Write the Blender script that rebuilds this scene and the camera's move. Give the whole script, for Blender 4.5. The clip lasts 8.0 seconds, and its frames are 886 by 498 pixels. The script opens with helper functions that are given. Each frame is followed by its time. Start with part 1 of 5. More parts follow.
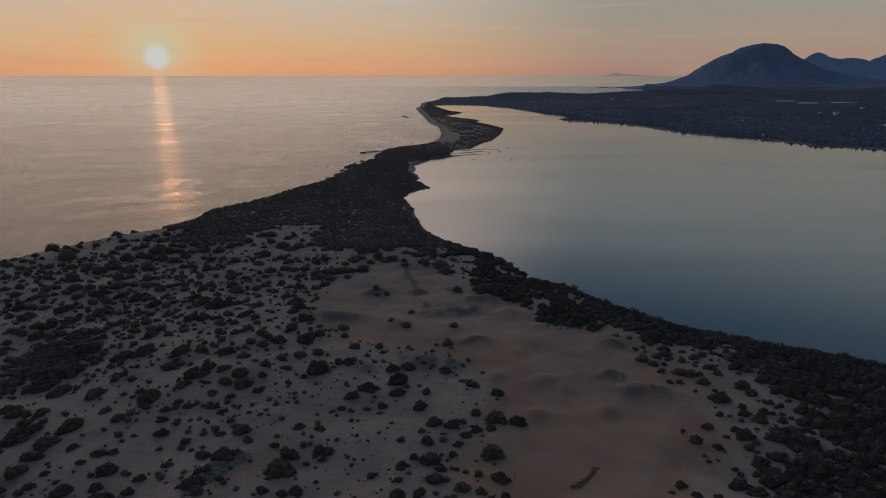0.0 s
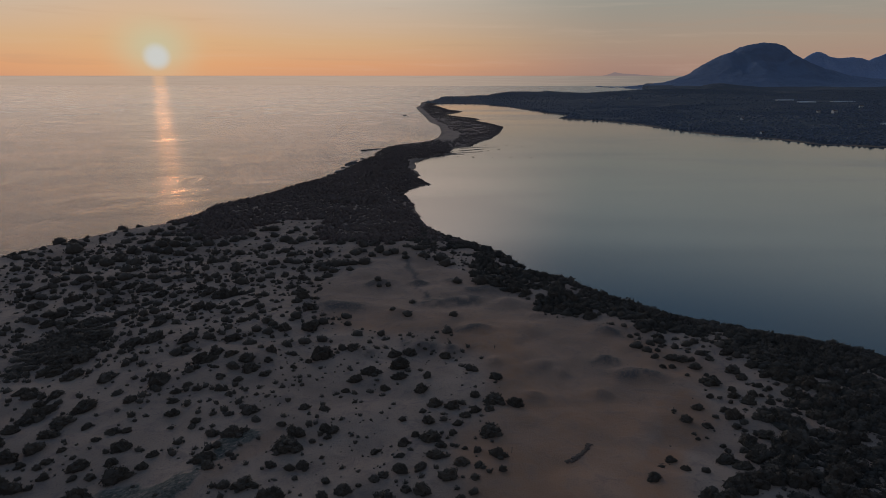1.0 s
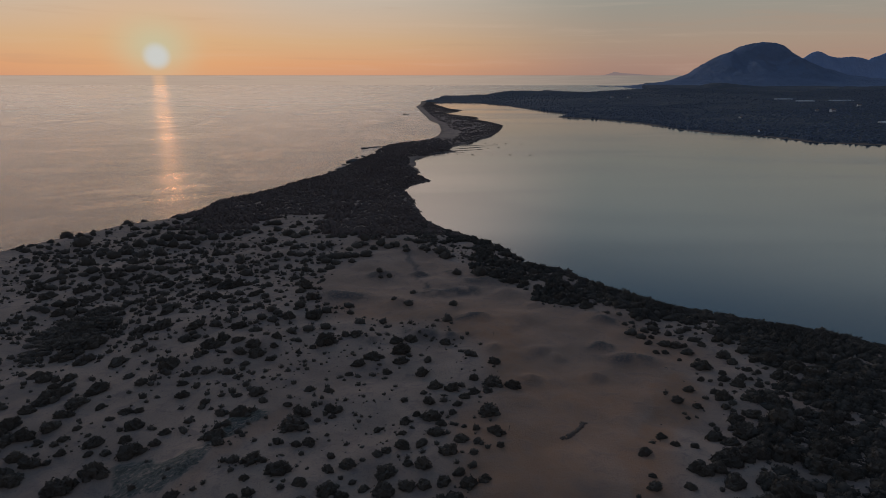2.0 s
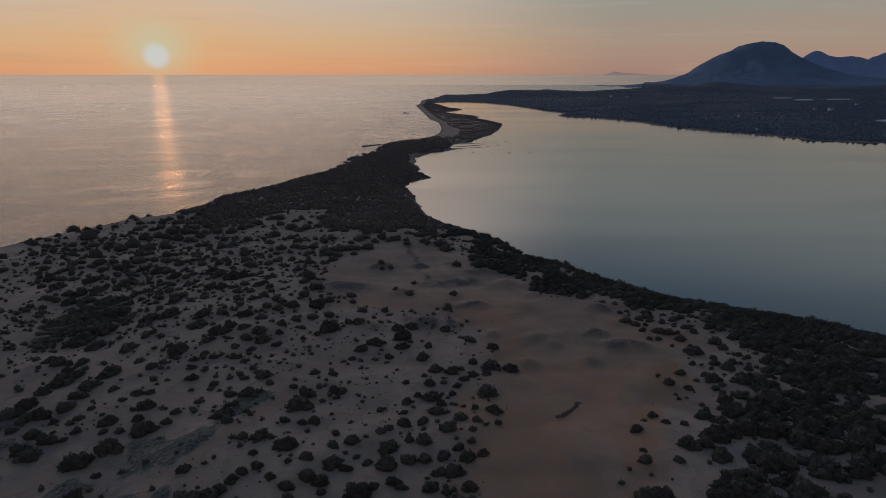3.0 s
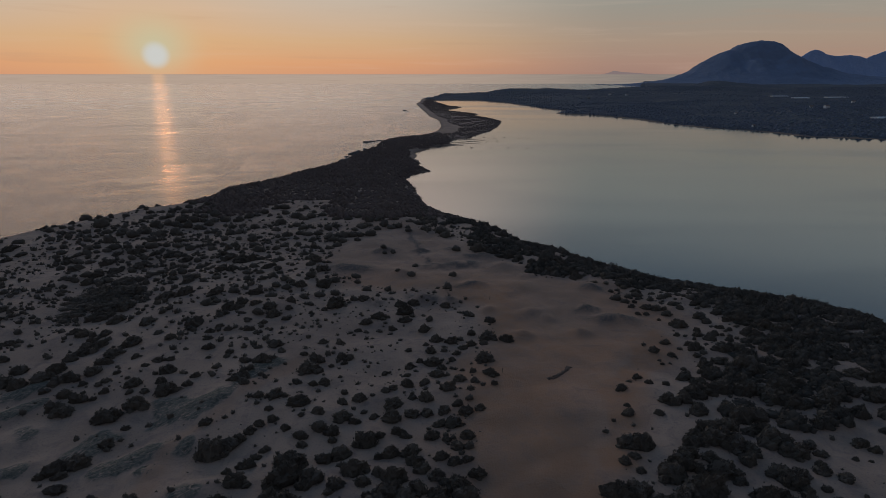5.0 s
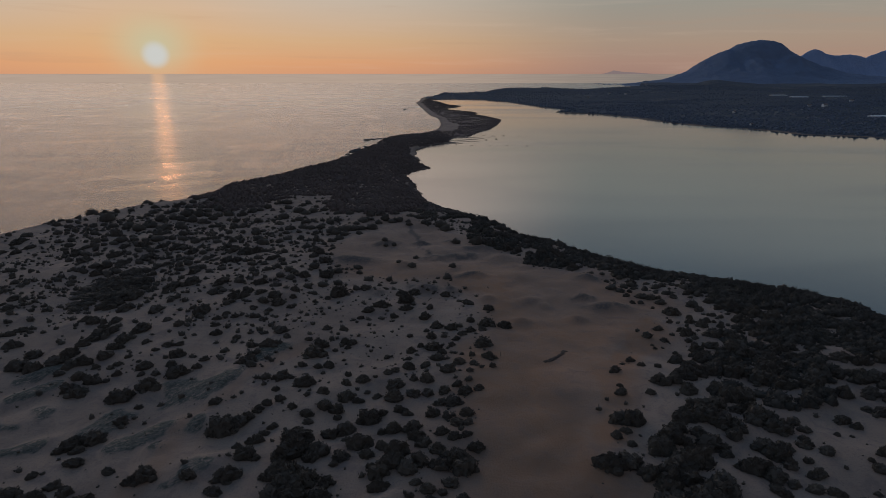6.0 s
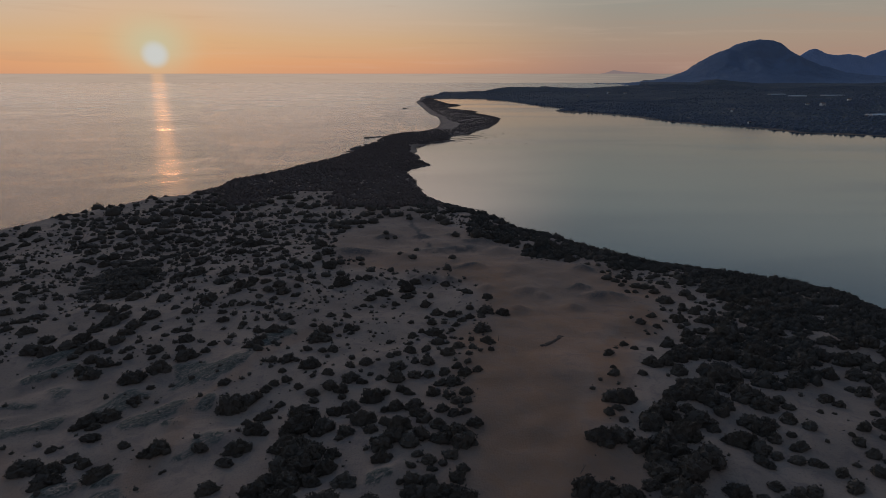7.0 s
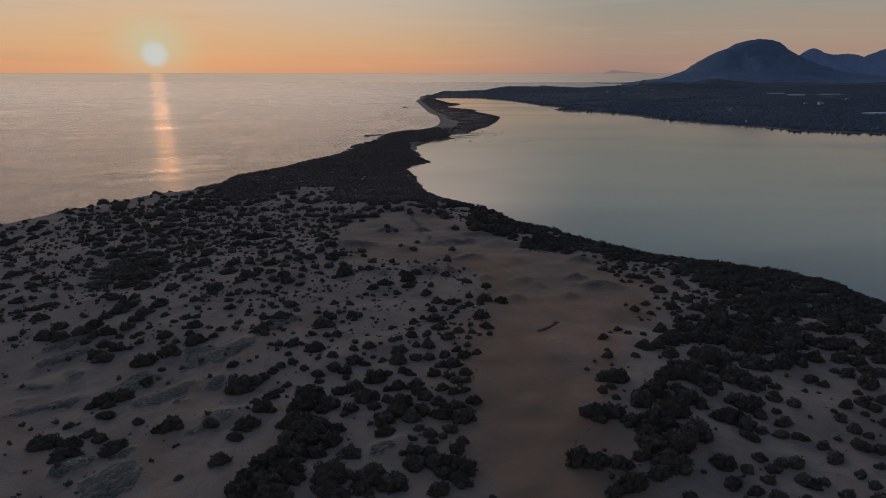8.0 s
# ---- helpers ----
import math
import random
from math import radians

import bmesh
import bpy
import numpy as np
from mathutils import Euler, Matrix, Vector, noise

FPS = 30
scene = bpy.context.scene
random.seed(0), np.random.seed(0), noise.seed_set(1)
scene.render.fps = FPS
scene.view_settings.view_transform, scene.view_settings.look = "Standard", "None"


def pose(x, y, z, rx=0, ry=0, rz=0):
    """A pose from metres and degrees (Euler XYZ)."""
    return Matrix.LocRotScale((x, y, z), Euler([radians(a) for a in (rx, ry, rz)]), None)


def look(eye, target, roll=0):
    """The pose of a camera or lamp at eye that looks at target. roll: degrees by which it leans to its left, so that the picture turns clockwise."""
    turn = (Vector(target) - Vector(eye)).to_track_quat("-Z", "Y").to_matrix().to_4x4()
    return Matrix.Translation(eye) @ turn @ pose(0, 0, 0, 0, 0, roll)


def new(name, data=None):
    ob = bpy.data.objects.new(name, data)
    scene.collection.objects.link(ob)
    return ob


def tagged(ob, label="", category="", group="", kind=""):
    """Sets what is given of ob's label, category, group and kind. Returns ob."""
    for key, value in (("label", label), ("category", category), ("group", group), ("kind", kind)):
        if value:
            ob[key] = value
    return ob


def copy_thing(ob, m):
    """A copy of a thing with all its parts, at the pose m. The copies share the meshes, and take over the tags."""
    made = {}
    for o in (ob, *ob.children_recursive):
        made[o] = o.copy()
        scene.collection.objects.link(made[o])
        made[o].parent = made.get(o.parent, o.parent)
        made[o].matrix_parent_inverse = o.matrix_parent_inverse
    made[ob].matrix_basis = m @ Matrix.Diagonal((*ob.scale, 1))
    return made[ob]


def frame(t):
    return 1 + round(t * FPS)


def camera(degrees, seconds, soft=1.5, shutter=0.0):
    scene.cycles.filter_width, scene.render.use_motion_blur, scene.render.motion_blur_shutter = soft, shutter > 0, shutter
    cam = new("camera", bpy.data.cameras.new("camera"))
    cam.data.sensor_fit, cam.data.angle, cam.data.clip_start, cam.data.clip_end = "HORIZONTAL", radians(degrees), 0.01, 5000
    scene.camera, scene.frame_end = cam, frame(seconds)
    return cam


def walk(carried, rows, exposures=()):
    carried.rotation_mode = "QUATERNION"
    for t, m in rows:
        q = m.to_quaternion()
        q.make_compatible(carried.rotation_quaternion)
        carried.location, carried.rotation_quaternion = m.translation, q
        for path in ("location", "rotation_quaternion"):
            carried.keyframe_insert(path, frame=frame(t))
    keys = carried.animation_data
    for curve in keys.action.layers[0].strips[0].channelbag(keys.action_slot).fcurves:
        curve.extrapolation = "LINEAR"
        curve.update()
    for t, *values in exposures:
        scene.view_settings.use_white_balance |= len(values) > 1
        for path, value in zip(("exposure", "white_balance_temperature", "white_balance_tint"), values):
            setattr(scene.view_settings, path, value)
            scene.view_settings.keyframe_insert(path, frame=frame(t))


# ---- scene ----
# ---------------------------------------------------------------- camera
cam = camera(71.6, 8.0, soft=0.6)
PATH = [
    (0.0, 0.00, 0.00, 80.00, -15.714, 0.000),
    (1.0, -0.06, -5.93, 78.69, -15.748, -0.003),
    (2.0, -0.12, -11.86, 77.38, -15.781, -0.010),
    (3.0, -0.18, -17.81, 76.06, -15.813, -0.020),
    (4.0, -0.25, -23.76, 74.75, -15.844, -0.035),
    (5.0, -0.33, -29.72, 73.43, -15.874, -0.053),
    (6.0, -0.43, -35.69, 72.11, -15.902, -0.074),
    (7.0, -0.54, -41.68, 70.78, -15.930, -0.100),
    (8.0, -0.68, -47.67, 69.44, -15.956, -0.129),
]
walk(cam, [(t, pose(x, y, z, 90 + pitch, 0, yaw)) for t, x, y, z, pitch, yaw in PATH])

# ---------------------------------------------------------------- sun and sky
SUN_DIR = Vector((-0.4064, 0.9133, 0.0263)).normalized()
sun_data = bpy.data.lights.new("sun", "SUN")
sun_data.energy, sun_data.angle, sun_data.color = 0.0046, radians(1.2), (1.0, 0.38, 0.11)
sun = new("sun", sun_data)
sun.matrix_world = look((0, 0, 0), -SUN_DIR)


class Nodes:
    """Short hand for a node tree."""

    def __init__(self, tree):
        self.tree = tree
        tree.nodes.clear()

    def add(self, kind, inputs=(), op="", blend="", easing="", layer=""):
        node = self.tree.nodes.new(kind)
        if op:
            node.operation = op
        if blend:
            node.data_type, node.blend_type = "RGBA", blend
        if easing:
            node.interpolation_type = easing
        if layer:
            node.attribute_name = layer
        for key, value in dict(inputs).items():
            if isinstance(value, bpy.types.NodeSocket):
                self.tree.links.new(value, node.inputs[key])
            else:
                node.inputs[key].default_value = value
        return node

    def math(self, op, a, b=0.0, c=0.0, clamp=False):
        node = self.add("ShaderNodeMath", {0: a, 1: b, 2: c}, op=op)
        node.use_clamp = clamp
        return node.outputs[0]

    def ramp(self, fac, stops, mode="LINEAR"):
        node = self.add("ShaderNodeValToRGB", {0: fac})
        node.color_ramp.interpolation = mode
        points = node.color_ramp.elements
        while len(points) < len(stops):
            points.new(0.5)
        for point, (at, colour) in zip(points, stops):
            point.position = at
            point.color = (*colour, 1) if len(colour) == 3 else colour
        return node.outputs[0]

    def mix(self, fac, a, b, blend="MIX"):
        return self.add("ShaderNodeMix", {0: fac, 6: a, 7: b}, blend=blend).outputs[2]

    def noise(self, where, scale, detail=3.0, rough=0.5, distort=0.0):
        return self.add("ShaderNodeTexNoise", {"Vector": where, "Scale": scale, "Detail": detail, "Roughness": rough,
                                               "Distortion": distort}).outputs[0]

    def span(self, value, a, b, low=0.0, high=1.0):
        return self.add("ShaderNodeMapRange", {0: value, 1: a, 2: b, 3: low, 4: high}, easing="SMOOTHSTEP").outputs[0]

    def scaled(self, where, sx, sy, sz, turn=0.0):
        return self.add("ShaderNodeMapping", {"Vector": where, "Rotation": (0, 0, turn), "Scale": (sx, sy, sz)}).outputs[0]


world = bpy.data.worlds.new("dusk_sky")
scene.world = world
world.use_nodes = True
n = Nodes(world.node_tree)
way = n.add("ShaderNodeTexCoord").outputs["Generated"]
axis = n.add("ShaderNodeSeparateXYZ", {0: way})
up = axis.outputs[2]
lift = n.math("POWER", n.math("MAXIMUM", up, 0.0), 0.5)
# elevation runs as its square root: 0.1 is 0.6 degrees, 0.33 is 6 degrees, 0.7 is 30 degrees
# both ramps are raised above the view to brighten sea, lagoon and sand
toward = n.ramp(lift, [(0.0, (0.63, 0.30, 0.175)), (0.13, (0.70, 0.35, 0.178)), (0.22, (0.65, 0.415, 0.235)), (0.33, (0.57, 0.475, 0.385)),
                       (0.42, (1.34, 1.05, 0.87)), (0.55, (2.4, 1.9, 1.63)), (0.7, (2.35, 2.0, 1.80)), (0.85, (0.72, 0.74, 0.80)), (1.0, (0.06, 0.09, 0.14))])
aside = n.ramp(lift, [(0.0, (0.335, 0.205, 0.17)), (0.13, (0.375, 0.24, 0.187)), (0.22, (0.375, 0.28, 0.213)), (0.33, (0.305, 0.298, 0.26)),
                      (0.42, (0.42, 0.445, 0.415)), (0.5, (0.46, 0.535, 0.555)), (0.6, (0.135, 0.265, 0.44)), (0.7, (0.075, 0.185, 0.40)), (1.0, (0.06, 0.09, 0.14))])
behind = n.ramp(lift, [(0.0, (0.17, 0.175, 0.225)), (0.33, (0.16, 0.165, 0.215)), (0.7, (0.085, 0.10, 0.135)), (1.0, (0.06, 0.09, 0.14))])
flat = (Vector((SUN_DIR.x, SUN_DIR.y, 0))).normalized()
sideways = n.math("ADD", n.math("MULTIPLY", axis.outputs[0], flat.x), n.math("MULTIPLY", axis.outputs[1], flat.y))
sky = n.mix(n.span(sideways, 0.998, 0.76), toward, aside)
sky = n.mix(n.span(sideways, 0.5, -0.6), sky, behind)
# thin veils of high cloud
veil = n.noise(n.scaled(way, 3.0, 3.0, 60.0), 1.3, 5.0, 0.6, 0.4)
sky = n.mix(n.math("MULTIPLY", n.span(veil, 0.5, 0.75), 0.13), sky, (0.70, 0.52, 0.40, 1))
sky = n.mix(n.math("MULTIPLY", n.span(veil, 0.46, 0.25), 0.2), sky, (0.42, 0.27, 0.19, 1))
# the sun's glow and its veiled disc
dot = n.add("ShaderNodeVectorMath", {0: way, 1: SUN_DIR}, op="DOT_PRODUCT").outputs["Value"]
glow = n.math("POWER", n.math("MAXIMUM", dot, 0.0), 90.0)
sky = n.mix(n.math("MULTIPLY", glow, 0.35), sky, (0.80, 0.45, 0.20, 1))
# a flattened greenish aureole, drawn up into the haze, and the sun burning through it
offset = n.add("ShaderNodeVectorMath", {0: way, 1: SUN_DIR}, op="SUBTRACT").outputs[0]
across = n.add("ShaderNodeVectorMath", {0: offset, 1: Vector((flat.y, -flat.x, 0))}, op="DOT_PRODUCT").outputs["Value"]
above = n.math("SUBTRACT", n.add("ShaderNodeSeparateXYZ", {0: offset}).outputs[2], 0.013)
wide_off = n.math("SQRT", n.math("ADD", n.math("POWER", n.math("MULTIPLY", across, 0.75), 2.0), n.math("POWER", above, 2.0)))
ahead = n.math("GREATER_THAN", dot, 0.5)
halo = n.math("MULTIPLY", n.math("POWER", n.span(wide_off, 0.066, 0.0), 1.3), ahead)
sky = n.mix(n.math("MULTIPLY", halo, 0.85), sky, (0.56, 0.53, 0.35, 1))
disc = n.math("POWER", n.span(dot, math.cos(radians(1.25)), math.cos(radians(0.3))), 1.1)
sky = n.mix(disc, sky, (0.60, 0.60, 0.57, 1))
# far water, painted into the sky's lower edge, and a low island on it
bearing = n.math("DIVIDE", axis.outputs[0], n.math("MAXIMUM", axis.outputs[1], 0.01))
# the sun's glitter path on that water, painted as a strip of colour
painted_glint = n.span(n.math("ABSOLUTE", n.math("SUBTRACT", bearing, flat.x / flat.y)), 0.016, 0.002)
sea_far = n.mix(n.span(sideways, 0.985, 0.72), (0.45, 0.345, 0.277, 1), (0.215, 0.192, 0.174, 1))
sea_far = n.mix(n.math("MULTIPLY", painted_glint, 0.85), sea_far, (0.68, 0.43, 0.27, 1))
# pale and dark streaks of reflection, painted likewise
band = n.noise(n.add("ShaderNodeCombineXYZ", {0: n.math("MULTIPLY", bearing, 14.0), 1: n.math("MULTIPLY", up, 900.0)}).outputs[0], 1.0, 3.0)
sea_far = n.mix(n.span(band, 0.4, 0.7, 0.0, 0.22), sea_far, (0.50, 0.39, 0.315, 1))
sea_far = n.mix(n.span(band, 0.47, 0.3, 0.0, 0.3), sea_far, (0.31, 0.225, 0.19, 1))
rise = n.ramp(n.span(bearing, 0.2443, 0.3463), [(0.0, (0, 0, 0)), (0.14, (1, 1, 1)), (0.3, (0.62, 0.62, 0.62)), (0.6, (0.42, 0.42, 0.42)), (1.0, (0, 0, 0))])
isle = n.math("LESS_THAN", up, n.math("MULTIPLY", rise, 0.0053))
sky = n.mix(n.math("MULTIPLY", isle, n.math("GREATER_THAN", axis.outputs[1], 0.0)), sky, (0.22, 0.17, 0.17, 1))
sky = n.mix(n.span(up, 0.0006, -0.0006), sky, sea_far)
shine = n.add("ShaderNodeBackground", {0: sky, 1: 1.0})
n.add("ShaderNodeOutputWorld", {0: shine.outputs[0]})


# ---------------------------------------------------------------- materials
def material(name):
    mat = bpy.data.materials.new(name)
    mat.use_nodes = True
    return mat, Nodes(mat.node_tree)


def finish(nodes, colour, rough=0.8, normal=None, metal=0.0, ior=1.45, spec=0.5):
    ins = {"Base Color": colour, "Roughness": rough, "Metallic": metal, "IOR": ior, "Specular IOR Level": spec}
    if normal is not None:
        ins["Normal"] = normal
    shader = nodes.add("ShaderNodeBsdfPrincipled", ins)
    nodes.add("ShaderNodeOutputMaterial", {0: shader.outputs[0]})


def bump(nodes, height, strength, distance):
    return nodes.add("ShaderNodeBump", {"Height": height, "Strength": strength, "Distance": distance}).outputs[0]


def sand_material():
    mat, k = material("dune_sand")
    at = k.add("ShaderNodeTexCoord").outputs["Object"]
    broad = k.noise(at, 0.035, 4.0, 0.55, 0.6)
    middle = k.noise(at, 0.25, 5.0, 0.65, 0.4)
    fine = k.noise(at, 2.6, 4.0, 0.7)
    colour = k.ramp(broad, [(0.3, (0.24, 0.182, 0.144)), (0.5, (0.314, 0.237, 0.183)), (0.7, (0.372, 0.281, 0.216))])
    colour = k.mix(k.math("MULTIPLY", k.span(middle, 0.48, 0.68), 0.6), colour, (0.19, 0.15, 0.135, 1))
    colour = k.mix(k.math("MULTIPLY", k.span(fine, 0.52, 0.72), 0.6), colour, (0.12, 0.105, 0.095, 1))
    bare = k.add("ShaderNodeAttribute", layer="bare").outputs["Fac"]
    # ochre of open sand, with the low sun's orange glow put into it
    sunlit_ochre = k.ramp(broad, [(0.3, (0.222, 0.146, 0.10)), (0.5, (0.296, 0.178, 0.112)), (0.7, (0.376, 0.211, 0.124))])
    colour = k.mix(k.math("MULTIPLY", bare, k.span(middle, 0.75, 0.35, 0.55, 1.0)), colour, sunlit_ochre)
    cover = k.add("ShaderNodeAttribute", layer="cover").outputs["Fac"]
    streak = k.noise(k.scaled(k.scaled(at, 1, 1, 1, -0.75), 0.5, 1.1, 1.0), 1.0, 5.0, 0.75, 1.2)
    blade = k.noise(at, 1.6, 4.0, 0.75)
    bed = k.math("MULTIPLY", cover, k.span(streak, 0.38, 0.48))
    colour = k.mix(k.math("MULTIPLY", k.span(bed, 0.1, 0.5), 0.85), colour, (0.125, 0.128, 0.11, 1))
    dark = k.math("MULTIPLY", k.span(bed, 0.25, 0.6), k.span(k.math("ADD", k.math("MULTIPLY", streak, 0.5), k.math("MULTIPLY", blade, 0.5)), 0.47, 0.58))
    colour = k.mix(k.math("MULTIPLY", dark, 0.95), colour, (0.066, 0.074, 0.06, 1))
    crust = k.add("ShaderNodeAttribute", layer="crust").outputs["Fac"]
    grit = k.noise(at, 1.1, 5.0, 0.75)
    colour = k.mix(k.math("MULTIPLY", crust, k.span(grit, 0.28, 0.55, 0.35, 1.0)), colour, (0.118, 0.102, 0.092, 1))
    wet = k.add("ShaderNodeAttribute", layer="wet").outputs["Fac"]
    colour = k.mix(k.math("MULTIPLY", wet, 0.6), colour, (0.13, 0.10, 0.075, 1))
    ripple = k.add("ShaderNodeTexWave", {"Vector": at, "Scale": 0.55, "Distortion": 9.0, "Detail": 3.0, "Detail Scale": 1.2}).outputs[1]
    high = k.math("ADD", k.math("MULTIPLY", middle, 0.6), k.math("ADD", k.math("MULTIPLY", fine, 0.22), k.math("MULTIPLY", ripple, 0.02)))
    high = k.math("ADD", high, k.math("MULTIPLY", k.math("MULTIPLY", cover, k.math("ADD", streak, blade)), 0.45))
    finish(k, colour, 0.9, bump(k, high, 0.6, 1.0), spec=0.15)
    return mat


def scrub_material():
    mat, k = material("hazed_scrubland")
    at = k.add("ShaderNodeTexCoord").outputs["Object"]
    field = k.add("ShaderNodeTexVoronoi", {"Vector": k.scaled(at, 0.7, 1.3, 1.0, 0.4), "Scale": 0.012}).outputs["Color"]
    tone = k.add("ShaderNodeSeparateColor", {0: field}).outputs[0]
    # soil tones blued to carry the haze over the far shore
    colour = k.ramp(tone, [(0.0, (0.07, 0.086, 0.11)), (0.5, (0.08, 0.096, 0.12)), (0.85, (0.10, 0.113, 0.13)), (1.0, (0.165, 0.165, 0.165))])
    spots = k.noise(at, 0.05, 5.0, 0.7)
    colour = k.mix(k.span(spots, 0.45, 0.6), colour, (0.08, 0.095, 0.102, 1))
    fine = k.noise(at, 0.4, 4.0, 0.7)
    finish(k, colour, 0.95, bump(k, fine, 0.8, 2.0), spec=0.1)
    return mat


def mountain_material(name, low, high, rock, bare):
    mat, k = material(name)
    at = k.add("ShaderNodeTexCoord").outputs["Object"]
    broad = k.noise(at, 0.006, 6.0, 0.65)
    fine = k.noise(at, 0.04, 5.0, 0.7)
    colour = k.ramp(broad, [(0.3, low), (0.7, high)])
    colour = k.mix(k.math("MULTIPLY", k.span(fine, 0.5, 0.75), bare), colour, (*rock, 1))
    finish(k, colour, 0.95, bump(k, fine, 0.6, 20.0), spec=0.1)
    return mat


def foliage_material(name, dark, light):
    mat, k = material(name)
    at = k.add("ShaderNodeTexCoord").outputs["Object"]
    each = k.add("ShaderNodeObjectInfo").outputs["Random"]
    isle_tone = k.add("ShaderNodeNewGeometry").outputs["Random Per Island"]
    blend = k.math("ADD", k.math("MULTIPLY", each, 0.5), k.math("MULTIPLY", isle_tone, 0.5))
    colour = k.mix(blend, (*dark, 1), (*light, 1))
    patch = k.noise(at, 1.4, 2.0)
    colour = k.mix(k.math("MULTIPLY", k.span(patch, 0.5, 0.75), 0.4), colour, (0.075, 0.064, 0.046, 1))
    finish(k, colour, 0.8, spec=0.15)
    return mat


def bark_material():
    mat, k = material("grey_bark")
    at = k.add("ShaderNodeTexCoord").outputs["Object"]
    grain = k.noise(k.scaled(at, 6, 6, 1.2), 3.0, 4.0, 0.7)
    finish(k, k.ramp(grain, [(0.3, (0.06, 0.05, 0.04)), (0.7, (0.16, 0.135, 0.11))]), 0.9, bump(k, grain, 0.6, 0.02))
    return mat


def sea_material():
    mat, k = material("open_sea_water")
    at = k.add("ShaderNodeTexCoord").outputs["Object"]
    bent = k.noise(k.scaled(at, 1, 0.5, 1), 0.004, 3.0, 0.5)
    warped = k.add("ShaderNodeVectorMath", {0: at, 1: k.add("ShaderNodeCombineXYZ", {0: k.math("MULTIPLY", bent, 400.0), 1: k.math("MULTIPLY", bent, 250.0)}).outputs[0]}, op="ADD").outputs[0]
    slick = k.noise(k.scaled(warped, 0.8, 0.6, 1, 0.15), 0.012, 7.0, 0.62, 0.8)
    streak = k.noise(k.scaled(warped, 0.12, 1.0, 1, 0.1), 0.05, 4.0, 0.65)
    thread = k.span(k.math("ABSOLUTE", k.math("SUBTRACT", slick, 0.55)), 0.045, 0.0)
    faint = k.span(k.noise(at, 0.006, 2.0), 0.35, 0.6)
    film = k.math("MULTIPLY", thread, faint)
    ahead = k.add("ShaderNodeSeparateXYZ", {0: at}).outputs[1]
    rough = k.math("SUBTRACT", k.math("ADD", k.span(slick, 0.3, 0.7, 0.215, 0.185), k.span(ahead, 350.0, 1700.0, 0.0, 0.05)), k.math("MULTIPLY", film, k.span(ahead, 400.0, 1600.0, 0.06, 0.045)))
    rough = k.math("ADD", rough, k.span(streak, 0.35, 0.65, -0.03, 0.03))
    along = k.scaled(at, 1, 1, 1, -0.42)
    swell = k.noise(k.scaled(along, 0.8, 1.0, 1), 0.2, 4.0, 0.65)
    chop = k.noise(k.scaled(along, 0.9, 1.0, 1), 0.7, 3.0, 0.6)
    high = k.math("MULTIPLY", k.math("ADD", swell, k.math("MULTIPLY", chop, 0.9)), k.math("SUBTRACT", 1.0, k.math("MULTIPLY", film, 0.45)))
    colour = k.mix(k.span(slick, 0.3, 0.7), (0.030, 0.036, 0.038, 1), (0.04, 0.046, 0.046, 1))
    high = k.math("MULTIPLY", high, k.span(ahead, 400.0, 3000.0, 4.2, 1.0))
    finish(k, colour, rough, bump(k, high, 0.28, 1.0), ior=1.333)
    return mat


def lagoon_material():
    mat, k = material("still_lagoon_water")
    at = k.add("ShaderNodeTexCoord").outputs["Object"]
    breeze = k.noise(k.scaled(at, 0.3, 1.0, 1, 0.2), 0.008, 3.0, 0.5, 0.5)
    small = k.noise(at, 0.7, 3.0, 0.6)
    gust = k.noise(k.scaled(at, 0.25, 1.0, 1, 0.45), 0.011, 3.0, 0.55, 0.8)
    rough = k.math("ADD", k.span(breeze, 0.35, 0.65, 0.05, 0.15), k.span(gust, 0.42, 0.7, 0.0, 0.06))
    finish(k, (0.024, 0.042, 0.052, 1), rough, bump(k, small, 0.04, 0.5), ior=1.333)
    return mat


def plain_material(name, colour, rough=0.8, spot=0.25, scale=1.0):
    mat, k = material(name)
    at = k.add("ShaderNodeTexCoord").outputs["Object"]
    stain = k.noise(at, scale, 4.0, 0.65)
    worn = tuple(c * (1 - spot) for c in colour)
    finish(k, k.mix(k.span(stain, 0.4, 0.65), (*colour, 1), (*worn, 1)), rough, bump(k, stain, 0.3, 0.05))
    return mat


SAND, SCRUB = sand_material(), scrub_material()
# blue haze of distance is mixed into both colours, paler for the range
MOUNTAIN = mountain_material("hazed_wooded_mountain", (0.145, 0.19, 0.27), (0.19, 0.24, 0.335), (0.32, 0.37, 0.46), 0.12)
HAZED_RANGE = mountain_material("hazed_limestone_range", (0.25, 0.35, 0.54), (0.34, 0.44, 0.63), (0.5, 0.56, 0.68), 0.25)
LEAF = foliage_material("juniper_foliage", (0.063, 0.054, 0.044), (0.125, 0.107, 0.086))
# darker copy of the juniper leaves, holding the lagoon thicket's shade
LEAF_SHADED = foliage_material("shaded_juniper_foliage", (0.040, 0.036, 0.030), (0.082, 0.073, 0.060))
LEAF_WOOD = foliage_material("woodland_foliage", (0.113, 0.086, 0.075), (0.177, 0.136, 0.117))
# mainland trees, lightened and blued in colour to stand for distance haze
LEAF_HAZED = foliage_material("hazed_tree_foliage", (0.105, 0.128, 0.168), (0.152, 0.182, 0.23))
HERB = foliage_material("herb_foliage", (0.095, 0.10, 0.085), (0.155, 0.162, 0.138))
LITTER = foliage_material("dry_litter", (0.14, 0.108, 0.088), (0.20, 0.157, 0.128))
BARK, SEA, LAGOON = bark_material(), sea_material(), lagoon_material()

